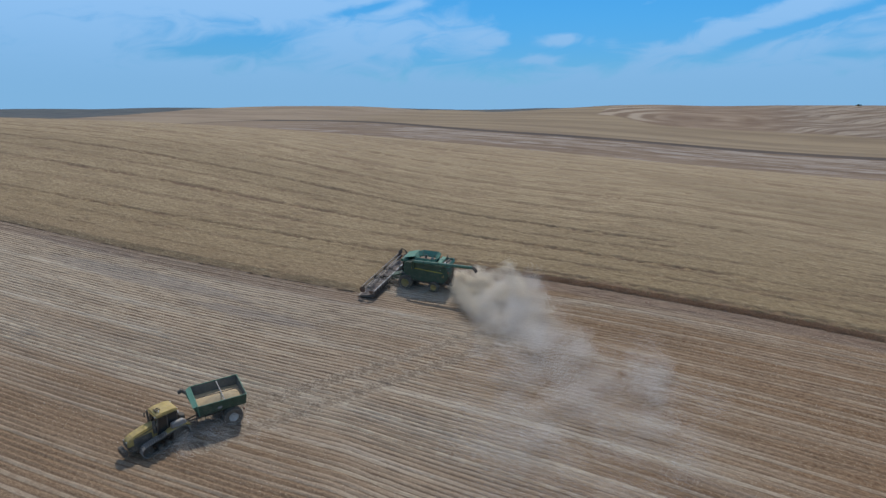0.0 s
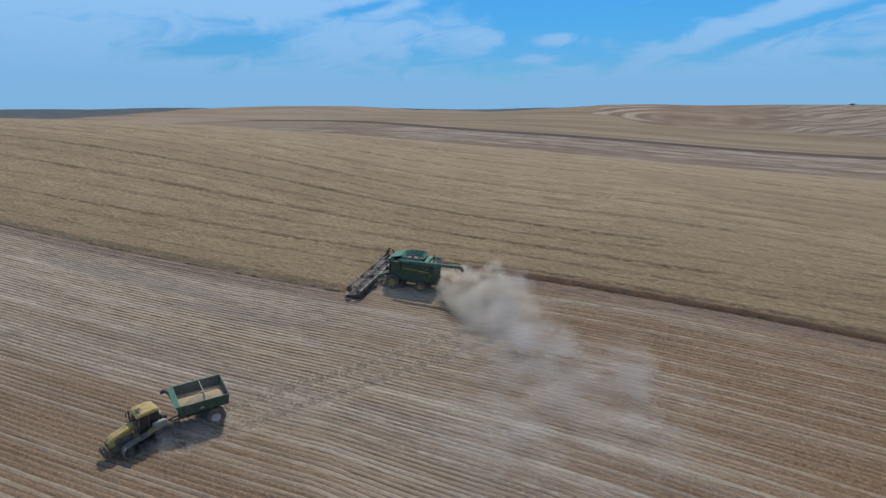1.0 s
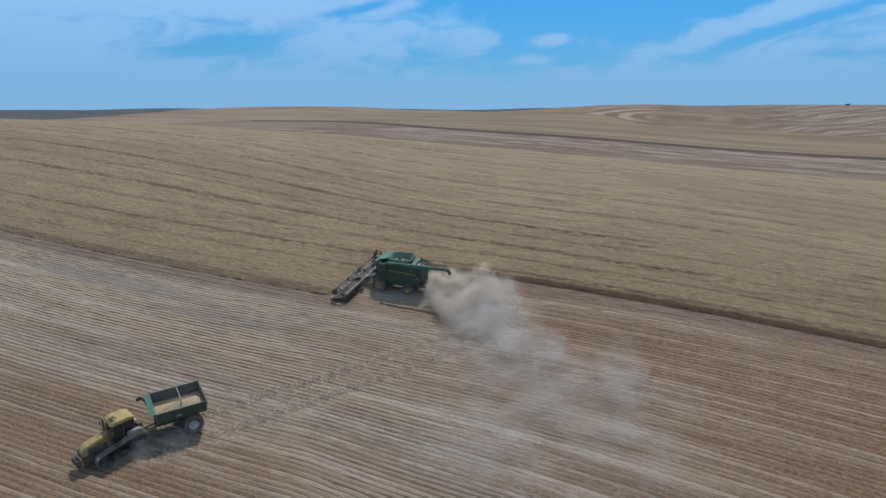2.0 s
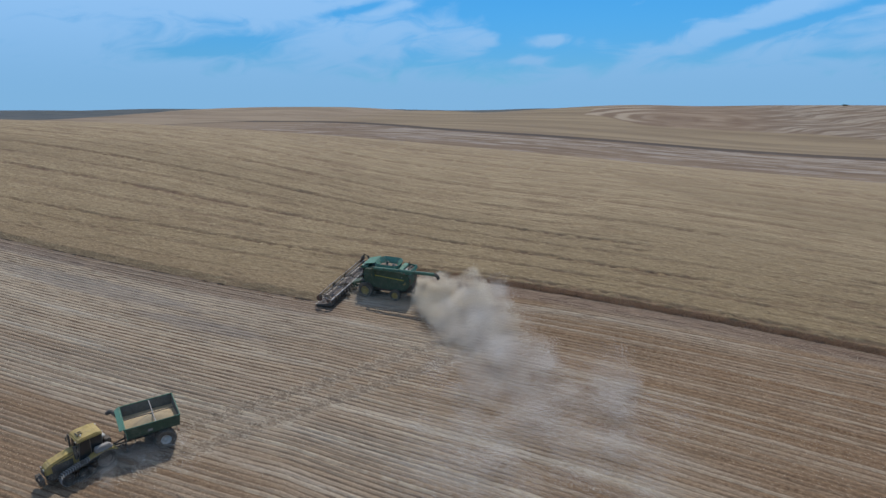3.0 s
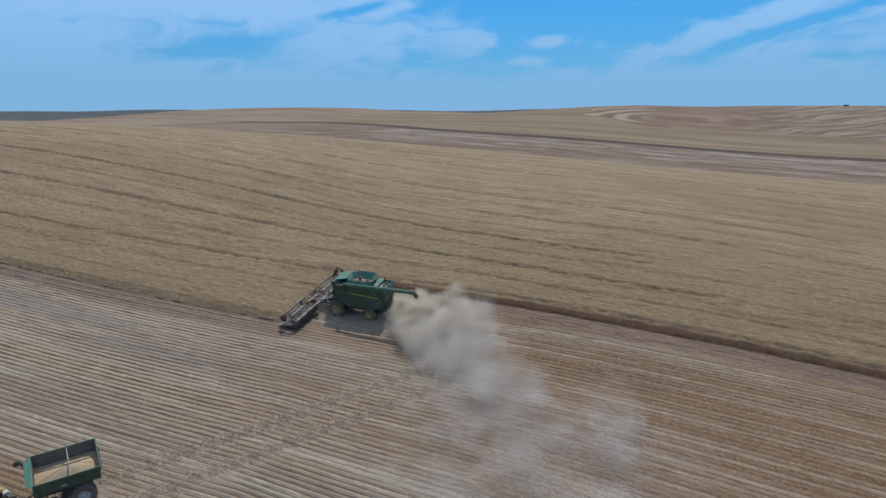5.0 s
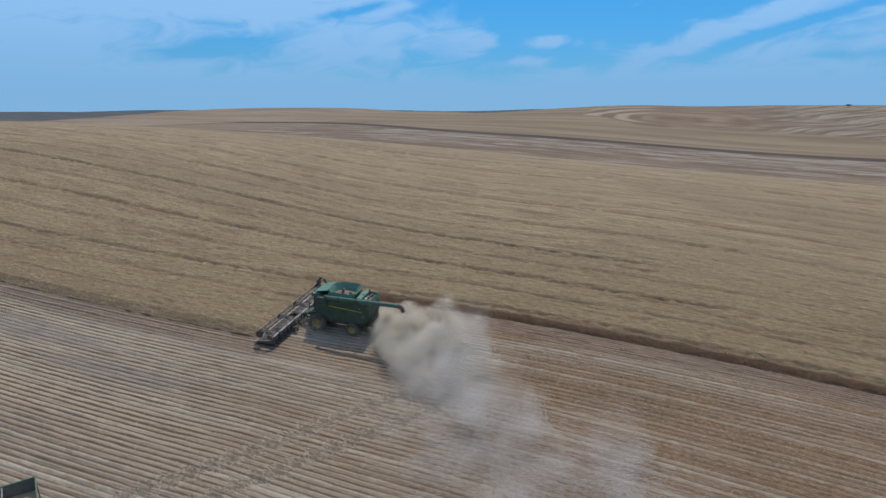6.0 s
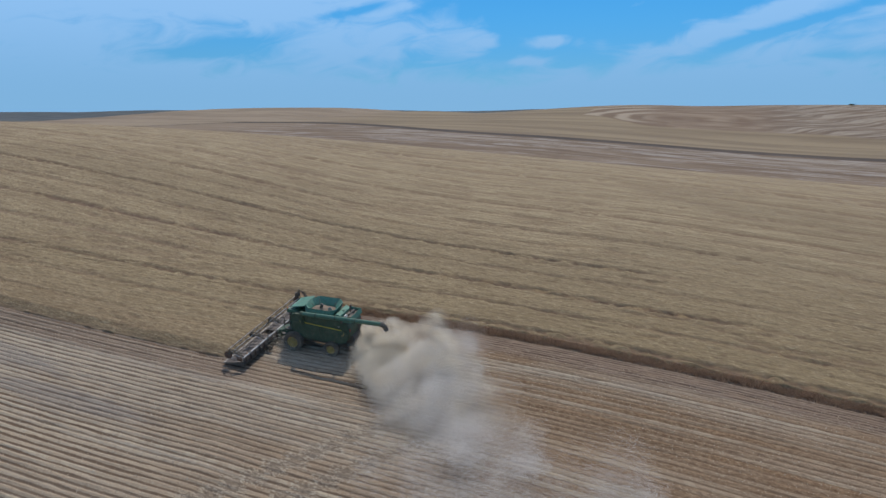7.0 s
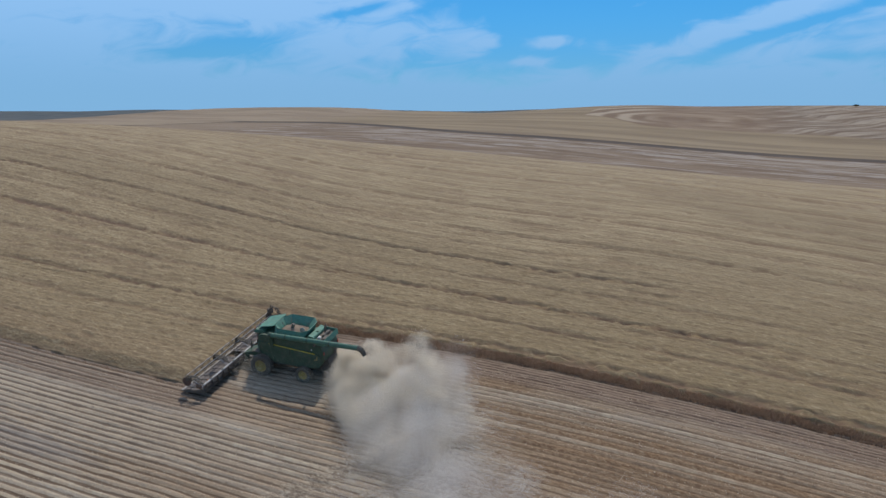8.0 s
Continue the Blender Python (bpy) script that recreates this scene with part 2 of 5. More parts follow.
def ground_material():
    k = Nodes("stubble_and_soil")
    rows, hill = k.attr("rows"), k.attr("hill")
    x, r, _ = k.sep(rows)
    s, n, _ = k.sep(hill)
    # the cut stubble: pale ridges of straw with brown soil between
    wave = k.math("SINE", k.math("DIVIDE", x, 17.0))
    ph = k.math("ADD", k.math("MULTIPLY", r, 2 * math.pi / ROW), k.math("MULTIPLY", wave, 0.5))
    crest = k.math("COSINE", ph)
    row_no = k.math("FLOOR", k.math("ADD", k.math("DIVIDE", ph, 2 * math.pi), 0.5))
    lane = k.t.nodes.new("ShaderNodeCombineXYZ")
    k.put(lane.inputs[0], k.math("MULTIPLY", x, 0.035))
    k.put(lane.inputs[1], k.math("MULTIPLY", row_no, 0.43))
    streak = k.noise(lane.outputs[0], 1.0, 2.0, 0.6)
    grain = k.noise(k.scale(rows, (0.9, 3.2, 1)), 1.0, 5.0, 0.75)
    fine = k.noise(k.scale(rows, (2.6, 5.2, 1)), 1.0, 4.0, 0.8)
    wide = k.noise(k.scale(rows, (0.013, 0.09, 1), (3.1, 1.7, 0)), 1.0, 4.0, 0.6)
    patch = k.noise(k.scale(rows, (0.02, 0.05, 1), (9.4, 5.2, 0)), 1.0, 4.0, 0.65, 0.6)
    soil = k.mix(k.ramp(wide, 0.42, 0.58), (0.16, 0.11, 0.076), (0.195, 0.15, 0.115))
    straw = k.mix(k.ramp(streak, 0.3, 0.7), (0.345, 0.265, 0.188), (0.43, 0.355, 0.27))
    straw = k.mix(k.ramp(wide, 0.58, 0.42, 0.0, 0.55), straw, (0.30, 0.2, 0.122))
    straw = k.mix(k.ramp(grain, 0.35, 0.7, 0.0, 0.4), straw, (0.22, 0.162, 0.108))
    straw = k.mix(k.ramp(fine, 0.52, 0.66, 0.0, 0.5), straw, (0.56, 0.475, 0.35))
    straw = k.mix(k.ramp(fine, 0.46, 0.34, 0.0, 0.4), straw, (0.16, 0.115, 0.08))
    row_lane = k.t.nodes.new("ShaderNodeCombineXYZ")
    k.put(row_lane.inputs[0], k.math("MULTIPLY", x, 0.7))
    k.put(row_lane.inputs[1], k.math("MULTIPLY", row_no, 1.9))
    dash = k.noise(row_lane.outputs[0], 1.0, 3.0, 0.7)
    long_lane = k.t.nodes.new("ShaderNodeCombineXYZ")
    k.put(long_lane.inputs[0], k.math("MULTIPLY", x, 0.012))
    k.put(long_lane.inputs[1], k.math("MULTIPLY", row_no, 0.83))
    kept = k.noise(long_lane.outputs[0], 1.0, 2.0, 0.6)
    straw = k.mix(k.math("MULTIPLY", k.ramp(kept, 0.52, 0.64), k.ramp(dash, 0.42, 0.58, 0.1, 0.6)), straw, (0.52, 0.445, 0.33))
    wear_in = k.noise(k.scale(rows, (0.02, 0.12, 1), (2, 6, 0)), 1.0, 3.0)
    cover = k.math("ADD", k.math("MULTIPLY", crest, 1.25), k.math("MULTIPLY", k.math("SUBTRACT", grain, 0.5), 1.5))
    clear = k.math("MULTIPLY", k.ramp(r, 62, 74), k.ramp(x, -8, -26))
    cover = k.math("ADD", cover, k.math("MULTIPLY", k.math("MULTIPLY", crest, clear), 0.6))
    cover = k.math("ADD", cover, k.math("MULTIPLY", k.math("SUBTRACT", streak, 0.5), 0.7))
    cover = k.math("ADD", cover, k.math("MULTIPLY", k.math("SUBTRACT", wear_in, 0.5), 2.2))
    cover = k.math("ADD", cover, k.math("MULTIPLY", k.math("SUBTRACT", fine, 0.5), 1.2))
    straw = k.mix(k.math("MULTIPLY", clear, k.ramp(fine, 0.35, 0.6, 0.35, 0.75)), straw, (0.475, 0.392, 0.29))
    col = k.mix(k.ramp(cover, -1.05, -0.35), soil, straw)
    # bands of chaff left by each pass of the combine, and ashy patches
    band = k.math("FRACT", k.math("DIVIDE", k.math("ADD", r, k.math("MULTIPLY", patch, 4.0)), 6.1))
    pale = k.math("MULTIPLY", k.ramp(k.math("ABSOLUTE", k.math("SUBTRACT", band, 0.5)), 0.02, 0.14, 1.0, 0.0), k.math("MULTIPLY", k.ramp(wide, 0.4, 0.56), k.ramp(streak, 0.35, 0.6, 0.25, 1.0)))
    col = k.mix(k.math("MULTIPLY", k.math("MULTIPLY", pale, k.ramp(r, 95, 98, 1.0, 0.25)), k.ramp(grain, 0.35, 0.6, 0.3, 0.75)), col, k.mix(k.ramp(fine, 0.4, 0.6), (0.40, 0.34, 0.265), (0.56, 0.50, 0.41)))
    col = k.mix(k.ramp(patch, 0.6, 0.7, 0.0, 0.5), col, (0.235, 0.21, 0.195))
    ash = None
    for ax, ar, wx, wr in ((-50, 82, 20, 2.6), (-30, 78, 11, 1.6), (24, 66, 14, 1.8), (-64, 88, 14, 1.6)):
        q = k.math("ADD", k.math("POWER", k.math("ABSOLUTE", k.math("DIVIDE", k.math("SUBTRACT", x, float(ax)), float(wx))), 2.0), k.math("POWER", k.math("ABSOLUTE", k.math("DIVIDE", k.math("SUBTRACT", r, float(ar)), float(wr))), 2.0))
        q = k.math("SUBTRACT", k.math("EXPONENT", k.math("MULTIPLY", q, -1.0)), k.math("MULTIPLY", grain, 0.5))
        ash = q if ash is None else k.math("MAXIMUM", ash, q)
    col = k.mix(k.ramp(ash, 0.0, 0.45, 0.0, 0.4), col, (0.2, 0.185, 0.18))
    brown = k.math("MULTIPLY", k.ramp(x, -4, -18), k.ramp(k.math("ADD", n, k.math("MULTIPLY", k.math("SUBTRACT", streak, 0.5), 14.0)), 57, 47))
    col = k.mix(k.math("MULTIPLY", brown, k.ramp(kept, 0.48, 0.6, 0.85, 0.45)), col, k.mix(k.ramp(fine, 0.42, 0.6), (0.155, 0.093, 0.053), (0.3, 0.2, 0.12)))
    rust = k.math("MULTIPLY", k.ramp(x, -4, 16), k.ramp(k.math("ADD", patch, k.math("MULTIPLY", k.math("SUBTRACT", streak, 0.5), 0.25)), 0.68, 0.46))
    col = k.mix(k.math("MULTIPLY", rust, k.math("MULTIPLY", k.ramp(streak, 0.35, 0.65, 0.95, 0.62), k.ramp(kept, 0.5, 0.6, 1.0, 0.4))), col, k.mix(k.ramp(fine, 0.42, 0.6), (0.155, 0.092, 0.052), (0.305, 0.2, 0.118)))
    col = k.mix(k.math("MULTIPLY", k.ramp(x, 14, 42, 0.0, 0.5), k.ramp(kept, 0.45, 0.6, 1.0, 0.5)), col, k.mix(k.ramp(fine, 0.4, 0.6), (0.135, 0.073, 0.037), (0.275, 0.165, 0.09)))
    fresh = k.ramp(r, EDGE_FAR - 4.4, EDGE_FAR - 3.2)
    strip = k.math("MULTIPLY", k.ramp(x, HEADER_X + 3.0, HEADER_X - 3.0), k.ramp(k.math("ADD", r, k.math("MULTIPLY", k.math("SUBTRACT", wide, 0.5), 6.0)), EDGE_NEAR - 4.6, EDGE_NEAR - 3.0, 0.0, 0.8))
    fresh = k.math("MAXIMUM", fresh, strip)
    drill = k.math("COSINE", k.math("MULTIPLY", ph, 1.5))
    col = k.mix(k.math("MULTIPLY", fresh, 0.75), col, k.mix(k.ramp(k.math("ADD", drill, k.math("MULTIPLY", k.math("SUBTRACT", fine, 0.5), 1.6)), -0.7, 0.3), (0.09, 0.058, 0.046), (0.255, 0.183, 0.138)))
    fleck = k.noise(k.scale(rows, (1.5, 3.4, 1), (7, 2, 0)), 1.0, 3.0, 0.8)
    zone = k.ramp(x, -14, 8, 0.35, 1.0)
    col = k.mix(k.math("MULTIPLY", zone, k.ramp(fleck, 0.57, 0.66, 0.0, 0.42)), col, (0.45, 0.365, 0.255))
    col = k.mix(k.math("MULTIPLY", zone, k.ramp(fleck, 0.43, 0.34, 0.0, 0.6)), col, (0.12, 0.08, 0.052))
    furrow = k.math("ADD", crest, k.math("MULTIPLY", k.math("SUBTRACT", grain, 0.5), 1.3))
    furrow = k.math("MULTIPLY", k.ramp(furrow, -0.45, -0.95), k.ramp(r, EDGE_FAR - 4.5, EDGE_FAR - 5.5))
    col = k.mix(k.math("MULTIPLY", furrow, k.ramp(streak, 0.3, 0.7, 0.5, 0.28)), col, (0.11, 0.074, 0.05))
    track = k.sep(k.attr("tone_mask"))[0]
    fringe = k.math("MULTIPLY", k.ramp(track, 0.04, 0.3), k.ramp(track, 0.85, 0.5))
    col = k.mix(k.math("MULTIPLY", k.ramp(track, 0.1, 0.8), k.ramp(fine, 0.35, 0.62, 0.95, 0.5)), col, k.mix(k.ramp(fine, 0.4, 0.6), (0.15, 0.115, 0.088), (0.29, 0.235, 0.18)))
    col = k.mix(k.math("MULTIPLY", fringe, k.ramp(fine, 0.5, 0.58, 0.0, 0.75)), col, (0.47, 0.41, 0.32))
    col = k.mix(k.math("MULTIPLY", fringe, k.ramp(fine, 0.46, 0.4, 0.0, 0.6)), col, (0.13, 0.105, 0.083))
    col = k.mix(k.ramp(fine, 0.3, 0.7, 0.0, 0.4), col, k.mix(0.5, col, (0.09, 0.07, 0.05)))
    # behind the ridge: stubble, a dark bank, ripe wheat, ploughed contours, far woods
    bands = k.noise(k.scale(hill, (0.011, 0.06, 1)), 1.0, 7.0, 0.75, 0.4)
    valley = k.mix(k.ramp(bands, 0.4, 0.6), (0.135, 0.09, 0.058), (0.21, 0.15, 0.1))
    valley = k.mix(k.ramp(k.noise(k.scale(hill, (0.02, 0.06, 1), (4, 2, 0)), 1.0, 7.0, 0.75, 0.6), 0.49, 0.62, 0.0, 0.75), valley, (0.32, 0.278, 0.24))
    valley = k.mix(k.ramp(s, 300, 420, 0.0, 0.8), valley, (0.225, 0.165, 0.11))
    col = k.mix(k.ramp(n, 215, 230), col, valley)
    far_wheat = k.mix(k.ramp(k.noise(k.scale(hill, (0.004, 0.03, 1), (2, 9, 0)), 1.0, 5.0, 0.65), 0.38, 0.62), (0.185, 0.135, 0.085), (0.26, 0.197, 0.122))
    far_wheat = k.mix(k.ramp(s, 320, 480, 0.0, 0.85), far_wheat, k.mix(k.ramp(k.noise(k.scale(hill, (0.006, 0.02, 1), (8, 3, 0)), 1.0, 5.0, 0.65, 0.5), 0.38, 0.62), (0.205, 0.152, 0.106), (0.29, 0.222, 0.155)))
    wob = k.math("MULTIPLY", k.math("SUBTRACT", k.noise(k.scale(hill, (0.004, 0.0, 1)), 1.0, 3.0), 0.5), 50.0)
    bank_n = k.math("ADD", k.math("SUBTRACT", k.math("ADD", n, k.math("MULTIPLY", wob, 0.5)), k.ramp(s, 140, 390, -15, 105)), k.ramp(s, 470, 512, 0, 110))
    col = k.mix(k.ramp(bank_n, 530, 545), col, far_wheat)
    chaff = k.math("MULTIPLY", k.ramp(bank_n, 420, 480), k.ramp(bank_n, 505, 520, 1.0, 0.0))
    col = k.mix(k.math("MULTIPLY", k.math("MULTIPLY", chaff, k.ramp(s, 330, 240)), k.ramp(bands, 0.46, 0.6, 0.0, 0.6)), col, (0.33, 0.29, 0.245))
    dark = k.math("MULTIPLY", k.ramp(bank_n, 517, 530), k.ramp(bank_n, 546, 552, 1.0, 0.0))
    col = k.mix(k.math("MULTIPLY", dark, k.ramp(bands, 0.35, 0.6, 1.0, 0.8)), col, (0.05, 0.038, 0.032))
    swirl_a = k.math("SQRT", k.math("ADD", k.math("POWER", k.math("SUBTRACT", s, 42.0), 2.0), k.math("POWER", k.math("MULTIPLY", k.math("SUBTRACT", n, 785.0), 1.0), 2.0)))
    swn = k.noise(k.scale(hill, (0.006, 0.011, 1), (1, 4, 0)), 1.0, 2.0)
    ring = k.math("SINE", k.math("ADD", k.math("MULTIPLY", swirl_a, 2 * math.pi / 34.0), k.math("MULTIPLY", swn, 10.0)))
    soft = k.noise(k.scale(hill, (0.012, 0.035, 1), (6, 3, 0)), 1.0, 4.0, 0.6, 1.2)
    plough = k.mix(k.ramp(soft, 0.4, 0.62), (0.165, 0.108, 0.07), (0.245, 0.178, 0.122))
    arcs = k.mix(k.ramp(ring, -0.7, 0.9), (0.165, 0.112, 0.073), (0.35, 0.285, 0.21))
    plough = k.mix(k.ramp(s, 45, 95, 0.12, 0.85), plough, arcs)
    lay = k.t.nodes.new("ShaderNodeCombineXYZ")
    k.put(lay.inputs[0], k.math("ADD", k.math("ADD", k.math("MULTIPLY", n, 0.085), k.math("MULTIPLY", s, 0.075)), k.math("MULTIPLY", swn, 7.0)))
    k.put(lay.inputs[1], k.math("MULTIPLY", s, 0.012))
    sweep = k.noise(lay.outputs[0], 1.0, 4.0, 0.6)
    plough = k.mix(k.math("MULTIPLY", k.ramp(s, -20, -80), k.ramp(soft, 0.36, 0.52, 0.35, 0.9)), plough, k.mix(k.ramp(sweep, 0.38, 0.62), (0.13, 0.09, 0.063), (0.31, 0.255, 0.195)))
    limit = k.math("ADD", k.math("ADD", 705.0, k.math("MULTIPLY", k.ramp(s, 50, 132), 80.0)), k.math("MULTIPLY", k.ramp(s, -80, -160), -28.0))
    on = k.math("MULTIPLY", k.ramp(n, limit, k.math("ADD", limit, 8.0)), k.ramp(s, 136, 130))
    col = k.mix(on, col, plough)
    wood = k.mix(k.ramp(k.noise(k.scale(hill, (0.01, 0.01, 1)), 1.0, 4.0), 0.35, 0.65), (0.066, 0.075, 0.08), (0.095, 0.1, 0.098))
    col = k.mix(k.ramp(n, 1450, 1650), col, wood)
    bump = k.math("ADD", fine, k.math("MULTIPLY", grain, 1.5))
    return k.done(col, 0.95, 0.0, bump, 0.6, 0.08, 0.2)


def wheat_material():
    k = Nodes("ripe_wheat")
    rows = k.attr("rows")
    x, r, _ = k.sep(rows)
    gap = k.sep(k.attr("tone_mask"))[0]
    fine = k.noise(k.scale(rows, (2.2, 5.0, 1)), 1.0, 4.0, 0.75)
    mid = k.noise(k.scale(rows, (0.12, 1.3, 1), (2, 3, 0)), 1.0, 5.0, 0.7)
    wide = k.noise(k.scale(rows, (0.008, 0.035, 1), (5, 1, 0)), 1.0, 4.0, 0.6)
    col = k.mix(k.ramp(mid, 0.34, 0.66), WHEAT_DEEP, WHEAT_PALE)
    blot = k.noise(k.scale(rows, (0.1, 0.32, 1), (1, 8, 0)), 1.0, 5.0, 0.7, 0.4)
    col = k.mix(k.ramp(wide, 0.48, 0.62, 0.0, 0.5), col, (0.235, 0.178, 0.105))
    col = k.mix(k.math("MULTIPLY", k.ramp(blot, 0.48, 0.66, 0.0, 0.6), k.ramp(r, 140, 108, 0.35, 1.0)), col, (0.205, 0.146, 0.086))
    near = k.math("MULTIPLY", k.ramp(x, HEADER_X + 2.0, HEADER_X - 4.0), k.ramp(k.math("ADD", r, k.math("MULTIPLY", k.math("SUBTRACT", blot, 0.5), 16.0)), EDGE_NEAR + 11.0, EDGE_NEAR, 0.0, 0.7))
    col = k.mix(near, col, k.mix(k.ramp(fine, 0.4, 0.6), (0.18, 0.118, 0.076), (0.335, 0.245, 0.155)))
    col = k.mix(k.math("MULTIPLY", k.ramp(x, -25, 25, 0.5, 0.8), k.ramp(r, 138, 104)), col, (0.225, 0.166, 0.09))
    lean = k.noise(k.scale(rows, (0.5, 1.7, 1), (4, 7, 0)), 1.0, 4.0, 0.75, 0.5)
    col = k.mix(k.ramp(lean, 0.56, 0.68, 0.0, 0.6), col, (0.19, 0.135, 0.08))
    col = k.mix(k.ramp(lean, 0.44, 0.34, 0.0, 0.4), col, (0.41, 0.335, 0.213))
    clump = k.noise(k.scale(rows, (0.95, 2.1, 1), (6, 5, 0)), 1.0, 4.0, 0.75, 0.3)
    col = k.mix(k.math("MULTIPLY", k.ramp(clump, 0.52, 0.64, 0.0, 0.75), k.ramp(r, 165, 112, 0.15, 1.0)), col, (0.165, 0.112, 0.068))
    col = k.mix(k.math("MULTIPLY", k.ramp(clump, 0.46, 0.36, 0.0, 0.45), k.ramp(r, 165, 112, 0.15, 1.0)), col, (0.43, 0.345, 0.218))
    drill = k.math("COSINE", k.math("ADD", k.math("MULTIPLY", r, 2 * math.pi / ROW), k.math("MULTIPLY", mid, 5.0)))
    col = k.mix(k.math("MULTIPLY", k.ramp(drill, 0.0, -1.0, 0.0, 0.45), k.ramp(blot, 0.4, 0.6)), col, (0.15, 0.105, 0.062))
    col = k.mix(k.ramp(fine, 0.3, 0.62, 0.5, 0.0), col, (0.15, 0.104, 0.064))
    # dark brown in the gaps and where the canopy stands low
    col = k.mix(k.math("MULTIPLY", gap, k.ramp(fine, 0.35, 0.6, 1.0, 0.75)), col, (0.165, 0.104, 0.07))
    return k.done(col, 0.9, 0.0, k.math("ADD", fine, k.math("MULTIPLY", mid, 1.5)), 0.6, 0.1, 0.2)


def thin_leaf(k, col, share):
    """Thin dry matter: some of the light goes through."""
    out = k.t.nodes["Material Output"]
    d, tr, mx = (k.t.nodes.new(n) for n in ("ShaderNodeBsdfDiffuse", "ShaderNodeBsdfTranslucent", "ShaderNodeMixShader"))
    k.t.links.new(col, d.inputs["Color"])
    k.t.links.new(col, tr.inputs["Color"])
    mx.inputs[0].default_value = share
    k.t.links.new(d.outputs[0], mx.inputs[1])
    k.t.links.new(tr.outputs[0], mx.inputs[2])
    k.t.links.new(mx.outputs[0], out.inputs["Surface"])
    return k.m


def straw_material(name, a, b):
    k = Nodes(name)
    return thin_leaf(k, k.mix(k.island(), a, b), 0.52)


def dust_material(name, a, b):
    """Chaff and dust in the air: small flakes, lit from both sides."""
    k = Nodes(name)
    col = k.mix(k.island(), a, b)
    return thin_leaf(k, col, 0.3)


def glass_material():
    k = Nodes("tinted_glass")
    return k.done((0.02, 0.024, 0.025), 0.12, 0.0, spec=0.6)


GREEN = worn("green_paint", (0.034, 0.142, 0.09), 0.4, 0.0, 0.32)
# dust on dark green, black and rubber is heavier: it also lifts them like haze
GREEN_DARK = worn("dark_green_paint", (0.018, 0.066, 0.034), 0.5, 0.0, 0.34)
RUST = worn("rusty_steel", (0.13, 0.07, 0.05), 0.75, 0.2, 0.4)
# a lighter, bluer green for the top panels and the cart's front
TEAL = worn("pale_teal_green_paint", (0.052, 0.215, 0.155), 0.6, 0.0, 0.36)
STRIPE = worn("yellow_decal", (0.5, 0.42, 0.05), 0.5, 0.0, 0.2)
YELLOW = worn("yellow_paint", (0.43, 0.305, 0.075), 0.5, 0.0, 0.55)
BLACK = worn("black_paint", (0.036, 0.034, 0.033), 0.65, 0.0, 0.7)
RUBBER = worn("rubber", (0.04, 0.036, 0.033), 0.9, 0.0, 0.85)
STEEL = worn("worn_steel", (0.33, 0.31, 0.29), 0.5, 0.6, 0.4)
GREY = worn("grey_paint", (0.30, 0.29, 0.28), 0.6, 0.0, 0.45)
DARK_STEEL = worn("dark_steel", (0.08, 0.073, 0.067), 0.65, 0.2, 0.5)
WHITE = worn("off_white_paint", (0.62, 0.61, 0.57), 0.5, 0.0, 0.3)
RED = worn("red_lens", (0.35, 0.03, 0.02), 0.3, 0.0, 0.1)
ORANGE = worn("orange_lens", (0.6, 0.2, 0.03), 0.3, 0.0, 0.1)
LINER = worn("dull_steel", (0.105, 0.115, 0.105), 0.7, 0.0, 0.35)
PALE_STEEL = worn("pale_dusty_steel", (0.42, 0.405, 0.4), 0.5, 0.0, 0.3)
APRON = worn("dusty_apron", (0.15, 0.125, 0.115), 0.85, 0.0, 0.6, (0.36, 0.3, 0.25))
CHAFF = worn("chaff_covered_grain", (0.2, 0.15, 0.11), 0.9, 0.0, 0.5, (0.28, 0.22, 0.17))
GLASS = glass_material()
_k = Nodes("heaped_grain")
_f = _k.noise(_k.obj(), 22.0, 4.0, 0.7)
GRAIN = _k.done(_k.mix(_k.ramp(_f, 0.3, 0.7), (0.36, 0.27, 0.165), (0.50, 0.40, 0.265)), 0.9, 0.0, _f, 0.5, 0.03, 0.2)
GROUND = ground_material()
WHEAT = wheat_material()
STRAW = straw_material("cut_straw", (0.40, 0.31, 0.22), (0.62, 0.54, 0.42))
STALKS = straw_material("wheat_stalks", (0.24, 0.15, 0.105), (0.6, 0.43, 0.3))
EARS = straw_material("wheat_ears", (0.25, 0.194, 0.12), (0.42, 0.338, 0.22))
DUST = dust_material("chaff_dust", (0.71, 0.63, 0.51), (0.87, 0.80, 0.68))
HAZE = dust_material("drifting_dust", (0.66, 0.618, 0.57), (0.83, 0.79, 0.745))


# ---- ground, stubble and standing wheat ----
RNG = np.random.default_rng(7)


def value_noise(u, v, seed):
    """Smooth lattice noise from 0 to 1."""
    lat = np.random.default_rng(seed).random((256, 256))
    i, j = np.floor(u).astype(int), np.floor(v).astype(int)
    a, b = u - i, v - j
    a, b = a * a * (3 - 2 * a), b * b * (3 - 2 * b)
    i0, i1, j0, j1 = i % 256, (i + 1) % 256, j % 256, (j + 1) % 256
    return (lat[i0, j0] * (1 - a) + lat[i1, j0] * a) * (1 - b) + (lat[i0, j1] * (1 - a) + lat[i1, j1] * a) * b


TRACKS = (((-29.5, 65.5), (5.0, 88.2)), ((-28.0, 62.0), (7.0, 85.2)))
COMBINE_AT = (-8.9, 99.5, 161.0)


